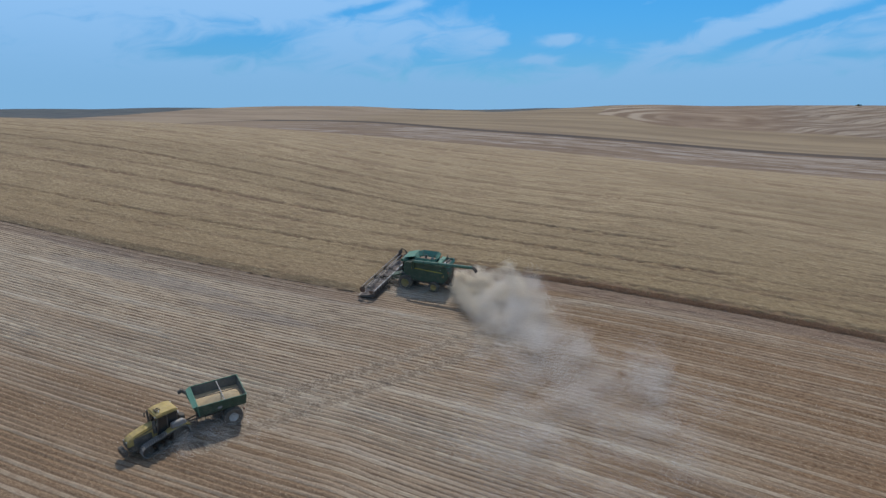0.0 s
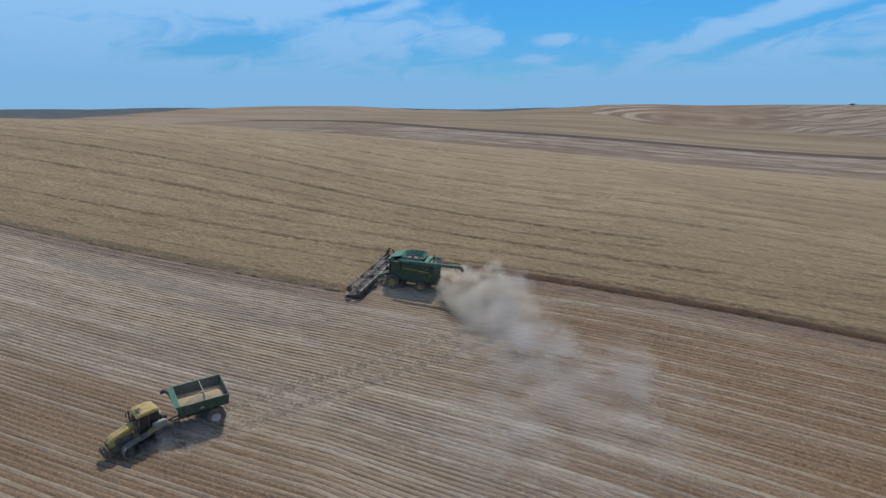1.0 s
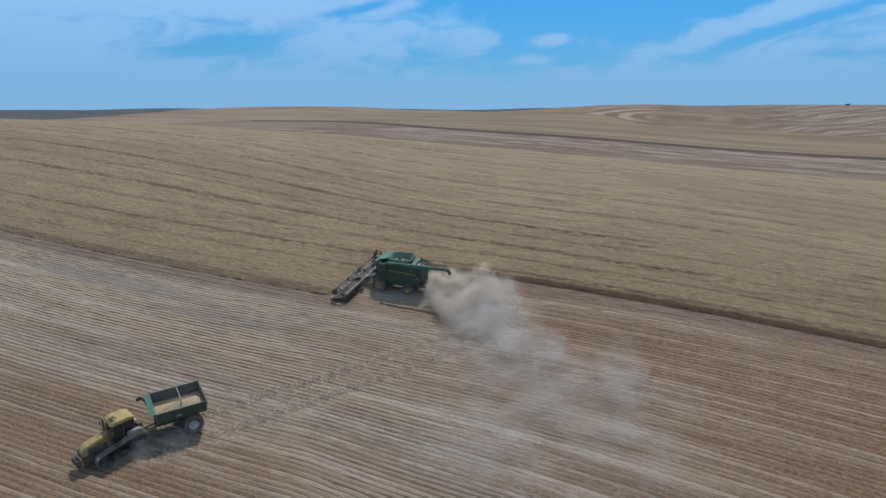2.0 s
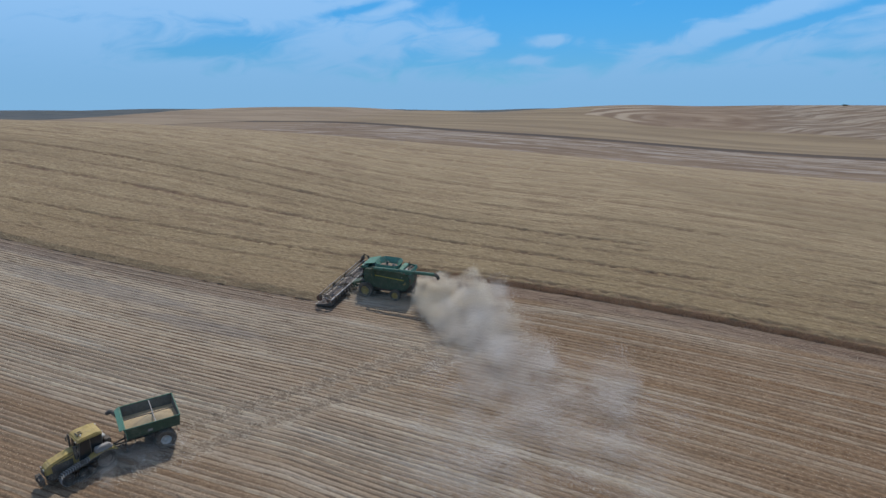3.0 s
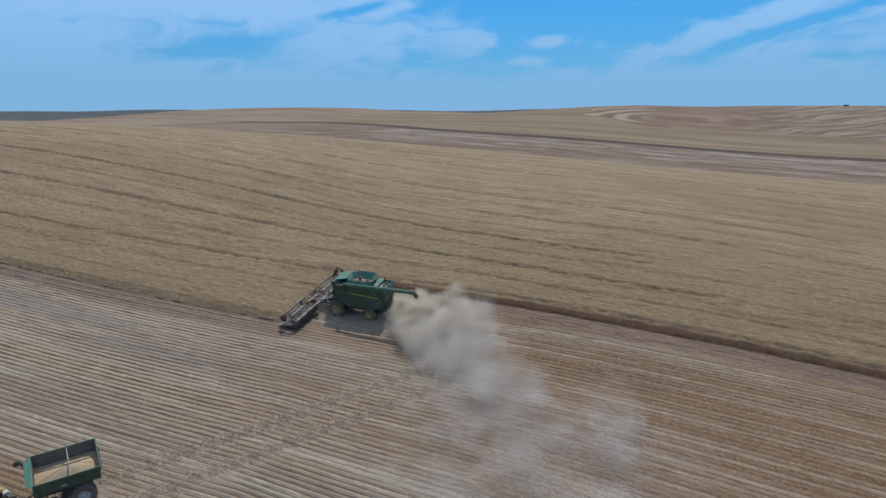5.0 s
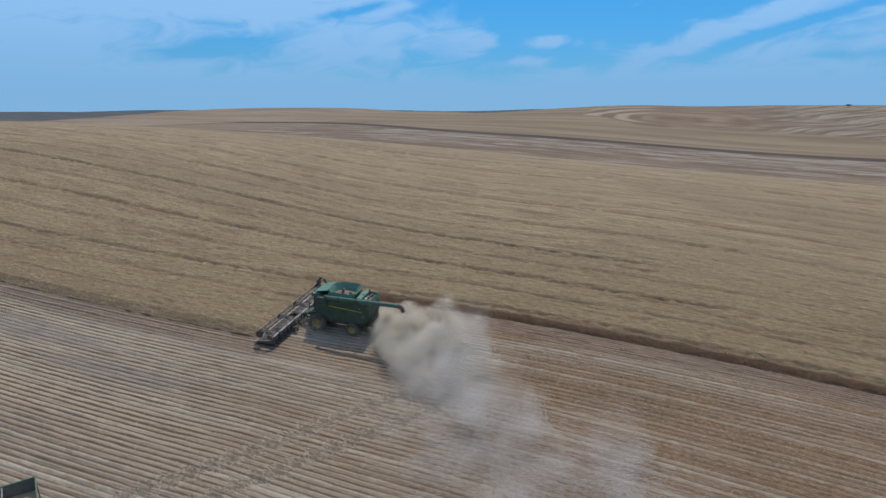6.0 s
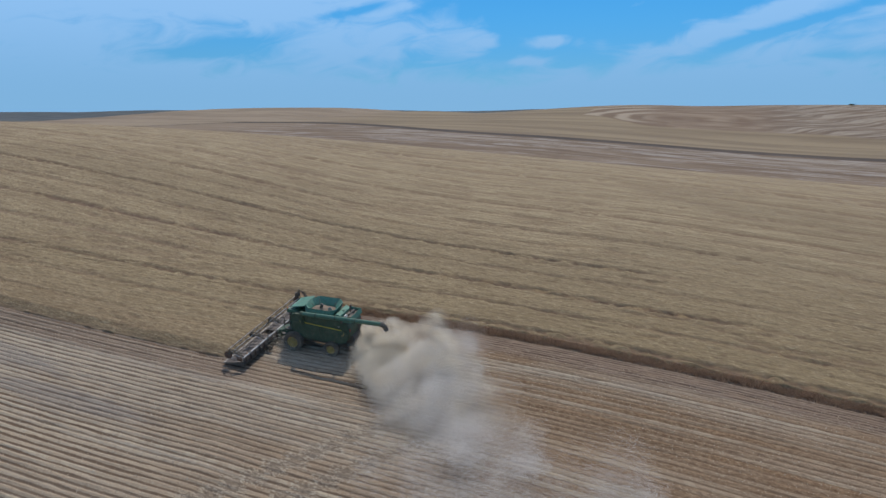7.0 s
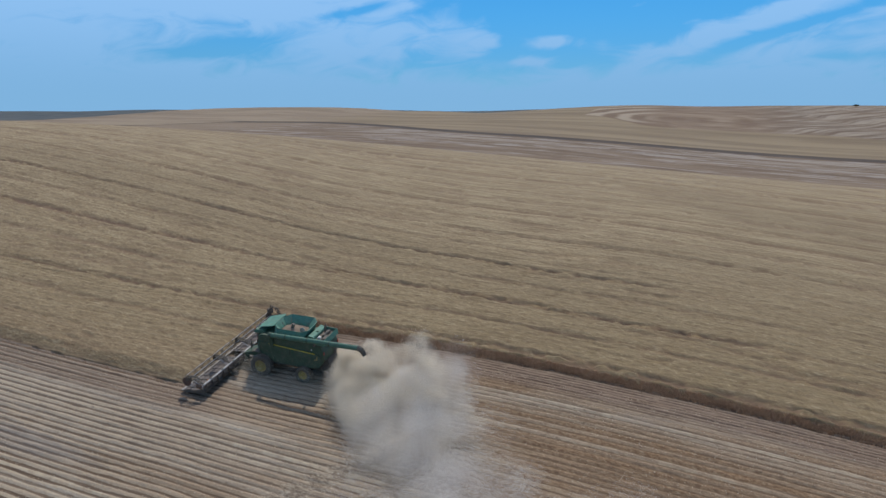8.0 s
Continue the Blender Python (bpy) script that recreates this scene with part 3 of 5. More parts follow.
def wheel_marks(x, y):
    """1 where the cart's wheels and the tracks have run, else 0."""
    w = np.zeros_like(x)
    for (ax, ay), (bx, by) in TRACKS:
        lx, ly = bx - ax, by - ay
        t = ((x - ax) * lx + (y - ay) * ly) / (lx * lx + ly * ly)
        d = np.abs((x - ax) * ly - (y - ay) * lx) / math.hypot(lx, ly)
        w = np.maximum(w, (1 - smooth_step(0.25, 1.0, d)) * smooth_step(-0.05, 0.02, t) * (1 - smooth_step(0.95, 1.1, t)))
    return w


def canopy_gap(x, r):
    """1 in the thin breaks that run along the standing wheat."""
    b = 0.5 * value_noise(x * 0.4, r * 1.6, 5) + 0.5 * value_noise(x * 1.1, r * 2.9, 6)
    a = value_noise(x * 0.035 + 11, r * 0.85 + 0.2 * np.sin(x / 23.0), 3)
    thin = smooth_step(0.74, 0.95, a) * smooth_step(0.3, 0.62, b)
    tram = np.zeros_like(x)
    for period, start, share in ((11.5, 118.0, 1.0), (11.5, 112.3, 0.55), (23.0, 124.0, 0.4)):
        at = (r + 0.35 * np.sin(x / 37.0) - start) / period
        no = np.floor(at + 0.5)
        away = np.abs(at - no) * period
        run = smooth_step(0.08, 0.4, value_noise(x * 0.022 + 3 + 7 * start, no * 1.37 + 4.5, 12)) * (0.5 + 0.5 * value_noise(x * 0.07, no * 2.11 + start, 15))
        tram = np.maximum(tram, share * (1 - smooth_step(0.2, 0.8, away + 1.5 * (b - 0.5))) * run * smooth_step(0.24, 0.46, b))
    spot = smooth_step(0.66, 0.9, value_noise(x * 0.1, r * 0.5, 9)) * smooth_step(0.45, 0.65, b)
    return np.clip(0.45 * thin + 1.3 * tram + 0.45 * spot, 0, 1)


def ahead_of_header(x, y):
    """Metres ahead of the cutter bar."""
    m = COMBINE_AT
    a = radians(m[2])
    return (x - m[0]) * math.cos(a) + (y - m[1]) * math.sin(a) - 5.35


def uncut(x, r):
    return (r >= EDGE_FAR - 0.01) | (ahead_of_header(x, row_y(x, r)) > 0)


def canopy_height(x, y, r):
    z = height(x, y) + 0.70 + 0.05 * (value_noise(x * 0.9, r * 2.3, 21) - 0.5) + 0.07 * (value_noise(x * 0.12, r * 1.2, 22) - 0.5) + 0.035 * np.cos(2 * np.pi * r / ROW)
    z = z + 0.045 * RNG.standard_normal(x.shape) * (r < 150)
    z = z - 0.42 * canopy_gap(x, r)
    inside = np.where(r >= EDGE_FAR, np.where(ahead_of_header(x, y) > 0, 9.0, r - EDGE_FAR), np.minimum(r - EDGE_NEAR, ahead_of_header(x, y)))
    ragged = inside + 0.3 * (value_noise(x * 0.9, r * 0.0, 31) - 0.5) + 0.4 * (value_noise(x * 2.0, r * 2.0, 32) - 0.5)
    edge = np.clip((ragged + 0.05) / np.where(r < EDGE_FAR - 0.02, 1.4, 0.8), 0, 1)
    return np.where(inside < 0.03, height(x, y), height(x, y) + (z - height(x, y)) * (0.12 + 0.88 * edge))


def set_tone_mask(ob, values):
    w = ob.data.attributes.new("tone_mask", "FLOAT_VECTOR", "POINT")
    w.data.foreach_set("vector", np.stack([values, 0 * values, 0 * values], -1).reshape(-1).astype(np.float32))


def coords(ob):
    """x, y and drill row of each vertex."""
    v = np.empty(len(ob.data.vertices) * 3, np.float32)
    ob.data.vertices.foreach_get("co", v)
    v = v.reshape(-1, 3).astype(float)
    q = np.empty(len(v) * 3, np.float32)
    ob.data.attributes["rows"].data.foreach_get("vector", q)
    return v[:, 0], v[:, 1], q.reshape(-1, 3)[:, 1].astype(float)


def ground_height(x, y, r):
    near = (np.abs(x) < 140) & (r < 125) & (r > 20)
    rough = np.where(near, 0.035 * RNG.standard_normal(x.shape), 0.0)
    w = wheel_marks(x, y)
    fade = 0.35 + 0.85 * value_noise(x * 0.05, r * 0.25, 41)
    return height(x, y) + ridges(x, r) * fade * (1 - 0.75 * w) + rough * (1 + w) - 0.05 * w


xs = sorted([-v for v in grow(120, 1.2, 1.09, 4300)] + list(np.arange(-120, 121, 1.4)) + grow(120, 1.2, 1.09, 4300))
rs = sorted([40 - v for v in grow(0, 0.16, 1.13, 900)] + list(np.arange(40, 108, 0.12)) + grow(108, 0.25, 1.06, 5500))
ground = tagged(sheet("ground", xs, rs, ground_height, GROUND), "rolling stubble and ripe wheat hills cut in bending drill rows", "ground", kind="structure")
gx, gy, gr = coords(ground)
set_tone_mask(ground, wheel_marks(gx, gy))

cx = sorted([-v for v in grow(100, 0.6, 1.06, 700)] + list(np.arange(-100, 100.5, 0.5)) + grow(100, 0.6, 1.06, 330))
cr = [EDGE_NEAR + d for d in (0, 0.06, 0.14, 0.22, 0.32, 0.42, 0.54)] + list(np.arange(EDGE_NEAR + 0.68, EDGE_FAR - 0.1, 0.2)) + [EDGE_FAR + d for d in (0, 0.06, 0.14, 0.22, 0.32, 0.42, 0.54)] + list(np.arange(EDGE_FAR + 0.68, 132, 0.22)) + grow(132, 0.24, 1.03, 245)
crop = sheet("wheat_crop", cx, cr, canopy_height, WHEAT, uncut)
gx, gy, gr = coords(crop)
gz = np.empty(len(gx) * 3, np.float32)
crop.data.vertices.foreach_get("co", gz)
low = gz.reshape(-1, 3)[:, 2] - height(gx, gy)
# tone follows the gaps and the lowest part of the cut edge
set_tone_mask(crop, np.clip(canopy_gap(gx, gr) + (0.35 + 0.9 * value_noise(gx * 1.3, gr * 0.4, 88)) * np.where(gr < EDGE_FAR - 0.02, 0.4, 0.5) * (1 - smooth_step(0.12, 0.36, low)), 0, 1))
tagged(crop, "ripe tan wheat standing uncut with darker breaks along its rows", "wheat", kind="stuff")


def flakes(name, places, size, tall, material, label, category):
    """One mesh of many upright blades (triangles) at the given places."""
    n = len(places)
    a = RNG.random(n) * 2 * np.pi
    w = size * (0.5 + RNG.random(n))
    h = tall * (0.6 + 0.8 * RNG.random(n))
    side = np.stack([np.cos(a) * w, np.sin(a) * w, 0 * a], -1)
    tip = np.stack([RNG.normal(0, 0.35, n) * h, RNG.normal(0, 0.35, n) * h, h], -1)
    v = np.stack([places - side, places + side, places + tip], 1).reshape(-1, 3)
    me = bpy.data.meshes.new(name)
    me.from_pydata(v.tolist(), [], np.arange(3 * n).reshape(-1, 3).tolist())
    me.materials.append(material)
    return tagged(new(name, me), label, category, kind="stuff")


def scatter_stalks():
    x = RNG.uniform(-110, 110, 115000)
    x = x[(x > HEADER_X - 1.5) | (RNG.random(len(x)) < 0.35)]
    x = x[value_noise(x * 1.4, x * 0.0, 77) + 0.8 * value_noise(x * 4.0, x * 0.0, 78) > 0.9 * RNG.random(len(x))]
    n = len(x)
    edge = np.where(x < HEADER_X - 1.5, EDGE_NEAR, EDGE_FAR)
    r = edge - np.abs(RNG.normal(0, 0.27, n)) + 0.18 - 0.25 * (value_noise(x * 0.9, x * 0.0, 31) - 0.5)
    y = row_y(x, r)
    p = np.stack([x, y, height(x, y) - 0.05], -1)
    p[x < HEADER_X - 1.5, 2] -= 0.24
    flakes("wheat_stalks", p, 0.028, 0.36, STALKS, "ripe wheat stalks along the cut edge of the standing crop", "wheat")
    x = RNG.uniform(HEADER_X, 100, 60000)
    r = EDGE_FAR + RNG.uniform(-0.05, 0.5, len(x))
    y = row_y(x, r)
    flakes("wheat_fringe", np.stack([x, y, height(x, y) + 0.12 + 0.5 * (r - EDGE_FAR)], -1), 0.03, 0.25, STALKS, "upper stalks and ears at the cut edge of the wheat", "wheat")
    r = np.concatenate([RNG.uniform(EDGE_NEAR, 107, 16000), EDGE_FAR + 46 * RNG.random(80000) ** 1.3])
    x = np.concatenate([RNG.uniform(-80, -10, 16000), RNG.uniform(-85, 85, 80000)])
    keep = (canopy_gap(x, r) < 0.4) & uncut(x, r - 0.3)
    x, r = x[keep], r[keep]
    y = row_y(x, r)
    p = np.stack([x, y, height(x, y) + 0.58], -1)
    flakes("wheat_ears", p, 0.034, 0.12, EARS, "pale wheat ears standing above the ripe crop", "wheat")
    rows_k = np.arange(int(46 / ROW), int(EDGE_FAR / ROW))
    k = RNG.choice(rows_k, 90000)
    x = RNG.uniform(-75, 75, 90000)
    r = (k - 0.5 * np.sin(x / 17.0) / (2 * np.pi)) * ROW + RNG.normal(0, 0.12, 90000)
    keep = (r < np.where(x < HEADER_X + 1, EDGE_NEAR, EDGE_FAR) - 0.3) & (value_noise(x * 0.03, r * 1.2, 55) > 0.35)
    x, r = x[keep], r[keep]
    y = row_y(x, r)
    p = np.stack([x, y, height(x, y) + 0.05], -1)
    flakes("stubble_tufts", p, 0.035, 0.08, STRAW, "short cut straw stubble standing in drill rows", "stubble")


scatter_stalks()


# ---- shapes ----
def add_box(bm, c, s, turn=None, bevel=0.0):
    m = Matrix.Translation(c) @ (turn.to_4x4() if turn else Matrix()) @ Matrix.Diagonal((*s, 1))
    made = bmesh.ops.create_cube(bm, size=1, matrix=m)["verts"]
    if bevel:
        edges = list({e for v in made for e in v.link_edges})
        bmesh.ops.bevel(bm, geom=edges, offset=bevel, segments=2, affect="EDGES", clamp_overlap=True)


def add_prism(bm, pts, y0, y1, bevel=0.0, inset0=0.0):
    """A side outline (x, z) drawn out from y0 to y1."""
    lo = [bm.verts.new((x, y0, z)) for x, z in pts]
    hi = [bm.verts.new((x, y1, z)) for x, z in pts]
    n = len(pts)
    faces = [bm.faces.new(lo), bm.faces.new(hi[::-1])]
    faces += [bm.faces.new((lo[i], hi[i], hi[(i + 1) % n], lo[(i + 1) % n])) for i in range(n)]
    bmesh.ops.recalc_face_normals(bm, faces=faces)
    if bevel:
        edges = list({e for f in faces for e in f.edges})
        bmesh.ops.bevel(bm, geom=edges, offset=bevel, segments=2, affect="EDGES", clamp_overlap=True)


def add_tube(bm, a, b, r, n=12, r2=None):
    a, b = Vector(a), Vector(b)
    d = b - a
    m = Matrix.Translation((a + b) / 2) @ d.to_track_quat("Z", "Y").to_matrix().to_4x4()
    bmesh.ops.create_cone(bm, cap_ends=True, segments=n, radius1=r, radius2=r if r2 is None else r2, depth=d.length, matrix=m)


def add_pipe(bm, pts, r, n=10):
    for a, b in zip(pts, pts[1:]):
        add_tube(bm, a, b, r, n)


def add_lathe(bm, profile, n, centre=(0, 0, 0)):
    """A ring about the y axis from (radius, y) points."""
    c = Vector(centre)
    rings = []
    for r, y in profile:
        rings.append([bm.verts.new(c + Vector((r * math.cos(2 * math.pi * i / n), y, r * math.sin(2 * math.pi * i / n)))) for i in range(n)])
    faces = []
    for a, b in zip(rings, rings[1:]):
        faces += [bm.faces.new((a[i], a[(i + 1) % n], b[(i + 1) % n], b[i])) for i in range(n)]
    bmesh.ops.recalc_face_normals(bm, faces=faces)


def add_plate(bm, pts, thick):
    """A sheet with thickness through points in 3D."""
    v = [Vector(p) for p in pts]
    nrm = (v[1] - v[0]).cross(v[-1] - v[0]).normalized() * thick
    a = [bm.verts.new(p) for p in v]
    b = [bm.verts.new(p + nrm) for p in v]
    k = len(v)
    faces = [bm.faces.new(a[::-1]), bm.faces.new(b)]
    faces += [bm.faces.new((a[i], a[(i + 1) % k], b[(i + 1) % k], b[i])) for i in range(k)]
    bmesh.ops.recalc_face_normals(bm, faces=faces)


def part(name, bm, material, parent, label="", smooth=False):
    ob = link_mesh(name, bm, material, smooth)
    ob.parent = parent
    if label:
        tagged(ob, label)
    return ob


def made(fun, *args, **kw):
    bm = bmesh.new()
    fun(bm, *args, **kw)
    return bm


def thing(name, m, label, category, group=""):
    ob = new(name)
    ob.empty_display_size = 0.5
    ob.matrix_basis = m
    return tagged(ob, label, category, group)


def on_ground(x, y, turn):
    """A pose on the slope with +x ahead along the turn (degrees)."""
    h0 = float(height(x, y))
    a = radians(turn)
    f = Vector((math.cos(a), math.sin(a), 0))
    f.z = float(height(x + f.x, y + f.y)) - h0
    l = Vector((-math.sin(a), math.cos(a), 0))
    l.z = float(height(x + l.x, y + l.y)) - h0
    f.normalize()
    u = f.cross(l).normalized()
    l = u.cross(f)
    m = Matrix((f, l, u)).transposed().to_4x4()
    m.translation = (x, y, h0)
    return m


def wheel(parent, x, y, radius, width, rim_material, rim_label, side, rim_share=0.55):
    """A lugged tyre with a dished rim; side: +1 outer face towards +y."""
    bm = bmesh.new()
    w, R, ri = width / 2, radius, radius * rim_share
    c = (x, y, radius)
    add_lathe(bm, [(ri, -w * 0.8), (R * 0.86, -w), (R * 0.96, -w * 0.92), (R * 0.98, 0), (R * 0.96, w * 0.92), (R * 0.86, w), (ri, w * 0.8), (ri, -w * 0.8)], 32, c)
    for i in range(22):
        a = 2 * math.pi * i / 22
        for sgn in (-1, 1):
            aa = a + (0.07 if sgn > 0 else 0.21)
            m = Matrix.Translation(c) @ Matrix.Rotation(aa, 4, "Y") @ Matrix.Translation((R * 0.975, sgn * w * 0.45, 0)) @ Matrix.Rotation(sgn * 0.6, 4, "X")
            bmesh.ops.create_cube(bm, size=1, matrix=m @ Matrix.Diagonal((R * 0.06, w * 0.95, R * 0.06, 1)))
    tyre = part("tyre", bm, RUBBER, parent, "dusty black lugged rubber tyre")
    bm = bmesh.new()
    o = side * w
    add_lathe(bm, [(ri * 1.02, o * 0.86), (ri * 0.95, o * 0.78), (ri * 0.85, o * 0.35), (ri * 0.45, o * 0.25), (ri * 0.36, o * 0.55), (ri * 0.05, o * 0.6), (0.001, o * 0.6)], 28, c)
    for i in range(8):
        a = 2 * math.pi * i / 8
        p = Vector(c) + Vector((math.cos(a) * ri * 0.62, o * 0.30, math.sin(a) * ri * 0.62))
        add_tube(bm, p, p + Vector((0, o * 0.12, 0)), ri * 0.05, 6)
    part("rim", bm, rim_material, tyre, rim_label)


# ---- combine harvester ----
def build_combine(m):
    ob = thing("combine_harvester", m, "dusty green combine harvester with yellow stripe cutting ripe wheat", "combine")
    # lower chassis
    bm = made(add_prism, [(1.2, 0.9), (1.2, 1.5), (-5.6, 1.5), (-5.6, 1.1), (-3.9, 0.75), (-0.5, 0.75)], -0.75, 0.75, 0.04)
    part("chassis", bm, DARK_STEEL, ob)
    # main body
    bm = made(add_prism, [(0.75, 1.45), (0.75, 3.55), (0.3, 3.72), (-4.5, 3.72), (-6.0, 3.55), (-6.35, 2.9), (-6.35, 2.2), (-5.6, 1.5), (-3.2, 1.35)], -1.5, 1.5, 0.06)
    body = part("body", bm, GREEN_DARK, ob, "dark green sheet metal body")
    for side in (1, -1):
        y0, y1 = side * 1.50, side * 1.60
        lo, hi = min(y0, y1), max(y0, y1)
        for pts in ([(0.65, 2.35), (0.65, 3.12), (-2.55, 3.0), (-2.55, 2.3)], [(-2.58, 2.3), (-2.58, 3.0), (-5.55, 2.86), (-6.1, 2.7), (-6.15, 2.3)]):
            part("side_panel", made(add_prism, pts, lo, hi, 0.02), GREEN_DARK, ob)
        part("upper_side", made(add_prism, [(0.6, 3.2), (0.6, 3.55), (-5.6, 3.5), (-6.05, 3.15), (-6.1, 2.8), (-5.5, 2.95)], side * 1.49 - 0.02, side * 1.49 + 0.02, 0.01), GREEN_DARK, ob)
        # lower side panels: their black is the shade round the wheels, put into the paint
        for x0, x1 in ((0.55, -1.1), (-1.15, -3.1), (-3.15, -5.3)):
            part("lower_shield", made(add_prism, [(x0, 1.5), (x0, 2.28), (x1, 2.26), (x1, 1.55)], side * 1.46 - 0.03, side * 1.46 + 0.03, 0.015), BLACK, ob, "lower side panel, black for the shade under the body")
        bm = made(add_prism, [(-0.4, 3.03), (-0.4, 3.11), (-5.35, 2.9), (-5.35, 2.8)], min(y1, y1 + side * 0.012), max(y1, y1 + side * 0.012))
        part("stripe", bm, STRIPE, ob, "narrow yellow stripe")
        part("badge", made(add_box, (-5.6, side * 1.62, 2.5), (0.1, 0.03, 0.34), None, 0.01), YELLOW, ob, "small yellow bracket")
        part("badge", made(add_box, (-5.42, side * 1.62, 2.36), (0.36, 0.03, 0.07), None, 0.01), YELLOW, ob, "small yellow bracket")
        part("amber_light", made(add_box, (-5.0, side * 1.62, 3.2), (0.1, 0.05, 0.1), None, 0.02), WHITE, ob, "small pale lamp")
        for k in range(4):
            part("panel_latch", made(add_box, (-0.2 - 1.5 * k, side * 1.615, 2.42), (0.14, 0.025, 0.06), None, 0.008), DARK_STEEL, ob)
    # grain tank with fold-out extensions
    bm = bmesh.new()
    hi = [(-0.55, 0.5), (-1.15, 1.08), (-3.5, 1.12), (-4.05, 0.6), (-4.05, -1.0), (-3.5, -1.62), (-1.15, -1.58), (-0.55, -0.9)]
    base = [(-0.7, 0.95), (-1.0, 1.3), (-3.5, 1.3), (-3.75, 1.0), (-3.75, -1.0), (-3.5, -1.3), (-1.0, -1.3), (-0.7, -0.95)]
    n = len(hi)
    outer = [bm.verts.new((x, y, 3.7)) for x, y in base]
    top = [bm.verts.new((x, y, 4.36 - 0.06 * y)) for x, y in hi]
    lip = [bm.verts.new((-2.3 + (x + 2.3) * 0.965, y * 0.965, 4.35 - 0.06 * y)) for x, y in hi]
    inn = [bm.verts.new((-2.25 + (x + 2.3) * 0.74, y * 0.7, 3.98)) for x, y in hi]
    low = [bm.verts.new((-2.25 + (x + 2.3) * 0.66, y * 0.62, 3.73)) for x, y in hi]
    for a, b in ((outer, top), (top, lip), (lip, inn), (inn, low)):
        for i in range(n):
            bm.faces.new((a[i], a[(i + 1) % n], b[(i + 1) % n], b[i]))
    bmesh.ops.recalc_face_normals(bm, faces=bm.faces)
    tank = part("grain_tank", bm, TEAL, ob, "open green grain tank with flared extensions")
    for i in range(n):
        a, b = hi[i], hi[(i + 1) % n]
        rim = made(add_tube, (a[0], a[1], 4.36 - 0.06 * a[1]), (b[0], b[1], 4.36 - 0.06 * b[1]), 0.035, 8)
        part("tank_rim", rim, GREEN, tank)
    bm = bmesh.new()
    bmesh.ops.create_grid(bm, x_segments=20, y_segments=14, size=0.5, matrix=Matrix.Translation((-2.25, -0.15, 3.82)) @ Matrix.Diagonal((2.5, 1.8, 1, 1)))
    for v in bm.verts:
        v.co.z += 0.3 * math.exp(-((v.co.x + 2.0) ** 2 / 0.5 + v.co.y ** 2 / 0.5)) + 0.03 * noise.noise(v.co * 3)
    part("grain_load", bm, CHAFF, tank, "dusty heap of wheat grain", True)
    part("tank_cover", made(add_lathe, [(0.001, 0.0), (0.26, 0.02), (0.28, 0.08), (0.22, 0.14), (0.001, 0.16)], 16, (-3.1, 0.0, 3.96)), GREY, tank, "pale round levelling disc")
    for x, y in ((-1.3, -1.15), (-3.3, -1.15), (-1.0, 0.0)):
        part("tank_stay", made(add_tube, (x, y, 4.37), (x * 0.8 - 0.5, y * 0.55, 4.0), 0.025, 6), DARK_STEEL, tank)
    bm = made(add_tube, (-2.0, 0.1, 3.8), (-2.2, 0.0, 4.42), 0.15, 12)
    part("filling_auger", bm, DARK_STEEL, tank, "dark steel filling auger")
    # front fold-out panel, facing the sky, in the lighter green
    bm = made(add_plate, [(-0.6, 0.75, 4.28), (-0.6, -1.5, 4.42), (1.0, -1.35, 4.06), (1.0, 0.85, 4.0)], 0.04)
    part("front_extension", bm, TEAL, ob, "pale teal green folding panel")
    # rear deck, engine bay and hood
    part("engine_cover", made(add_prism, [(-4.12, 3.7), (-4.12, 4.0), (-4.25, 4.06), (-4.85, 3.98), (-4.9, 3.92), (-4.9, 3.7)], -1.4, 1.0, 0.05), TEAL, ob, "green engine cover")
    part("cover_rib", made(add_box, (-4.55, -0.1, 4.05), (0.6, 0.05, 0.05), Matrix.Rotation(0.125, 3, "Y"), 0.01), GREEN, ob)
    bm = bmesh.new()
    for y in (-1.4, 1.4):
        add_prism(bm, [(-4.9, 3.6), (-4.9, 3.98), (-6.3, 3.92), (-6.5, 3.6)], y - 0.04, y + 0.04, 0.015)
    add_box(bm, (-6.42, 0, 3.78), (0.07, 2.76, 0.5), Matrix.Rotation(0.3, 3, "Y"), 0.02)
    part("rear_hood", bm, TEAL, ob, "green rear hood with a dark opening")
    # a black plate on the deck gives the bay its shaded inside
    bm = made(add_box, (-5.65, 0, 3.66), (1.5, 2.7, 0.12))
    part("engine_bay", bm, BLACK, ob, "black plate for the shaded inside of the engine bay")
    part("air_filter", made(add_tube, (-5.65, -0.9, 3.86), (-5.65, 0.3, 3.86), 0.16, 12), DARK_STEEL, ob)
    part("engine_block", made(add_box, (-6.0, 0.35, 3.8), (0.5, 0.9, 0.24), None, 0.05), BLACK, ob)
    part("coolant_tank", made(add_box, (-5.5, 0.75, 3.95), (0.3, 0.4, 0.22), None, 0.05), WHITE, ob, "pale plastic tank")
    bm = made(add_lathe, [(0.52, 0.0), (0.55, 0.25), (0.48, 0.3), (0.001, 0.3)], 24, (-5.45, 1.05, 3.15))
    part("cooling_screen", bm, DARK_STEEL, ob, "round dark cooling screen")
    bm = made(add_tube, (-5.3, -0.6, 3.7), (-5.3, -0.6, 4.35), 0.09, 12)
    add_tube(bm, (-5.3, -0.6, 4.35), (-5.45, -0.6, 4.52), 0.08, 12)
    part("exhaust_pipe", bm, DARK_STEEL, ob)
    # cab
    bm = made(add_prism, [(0.3, 1.7), (0.3, 3.55), (1.0, 3.55), (1.3, 2.7), (1.15, 1.7)], -0.95, 0.95, 0.05)
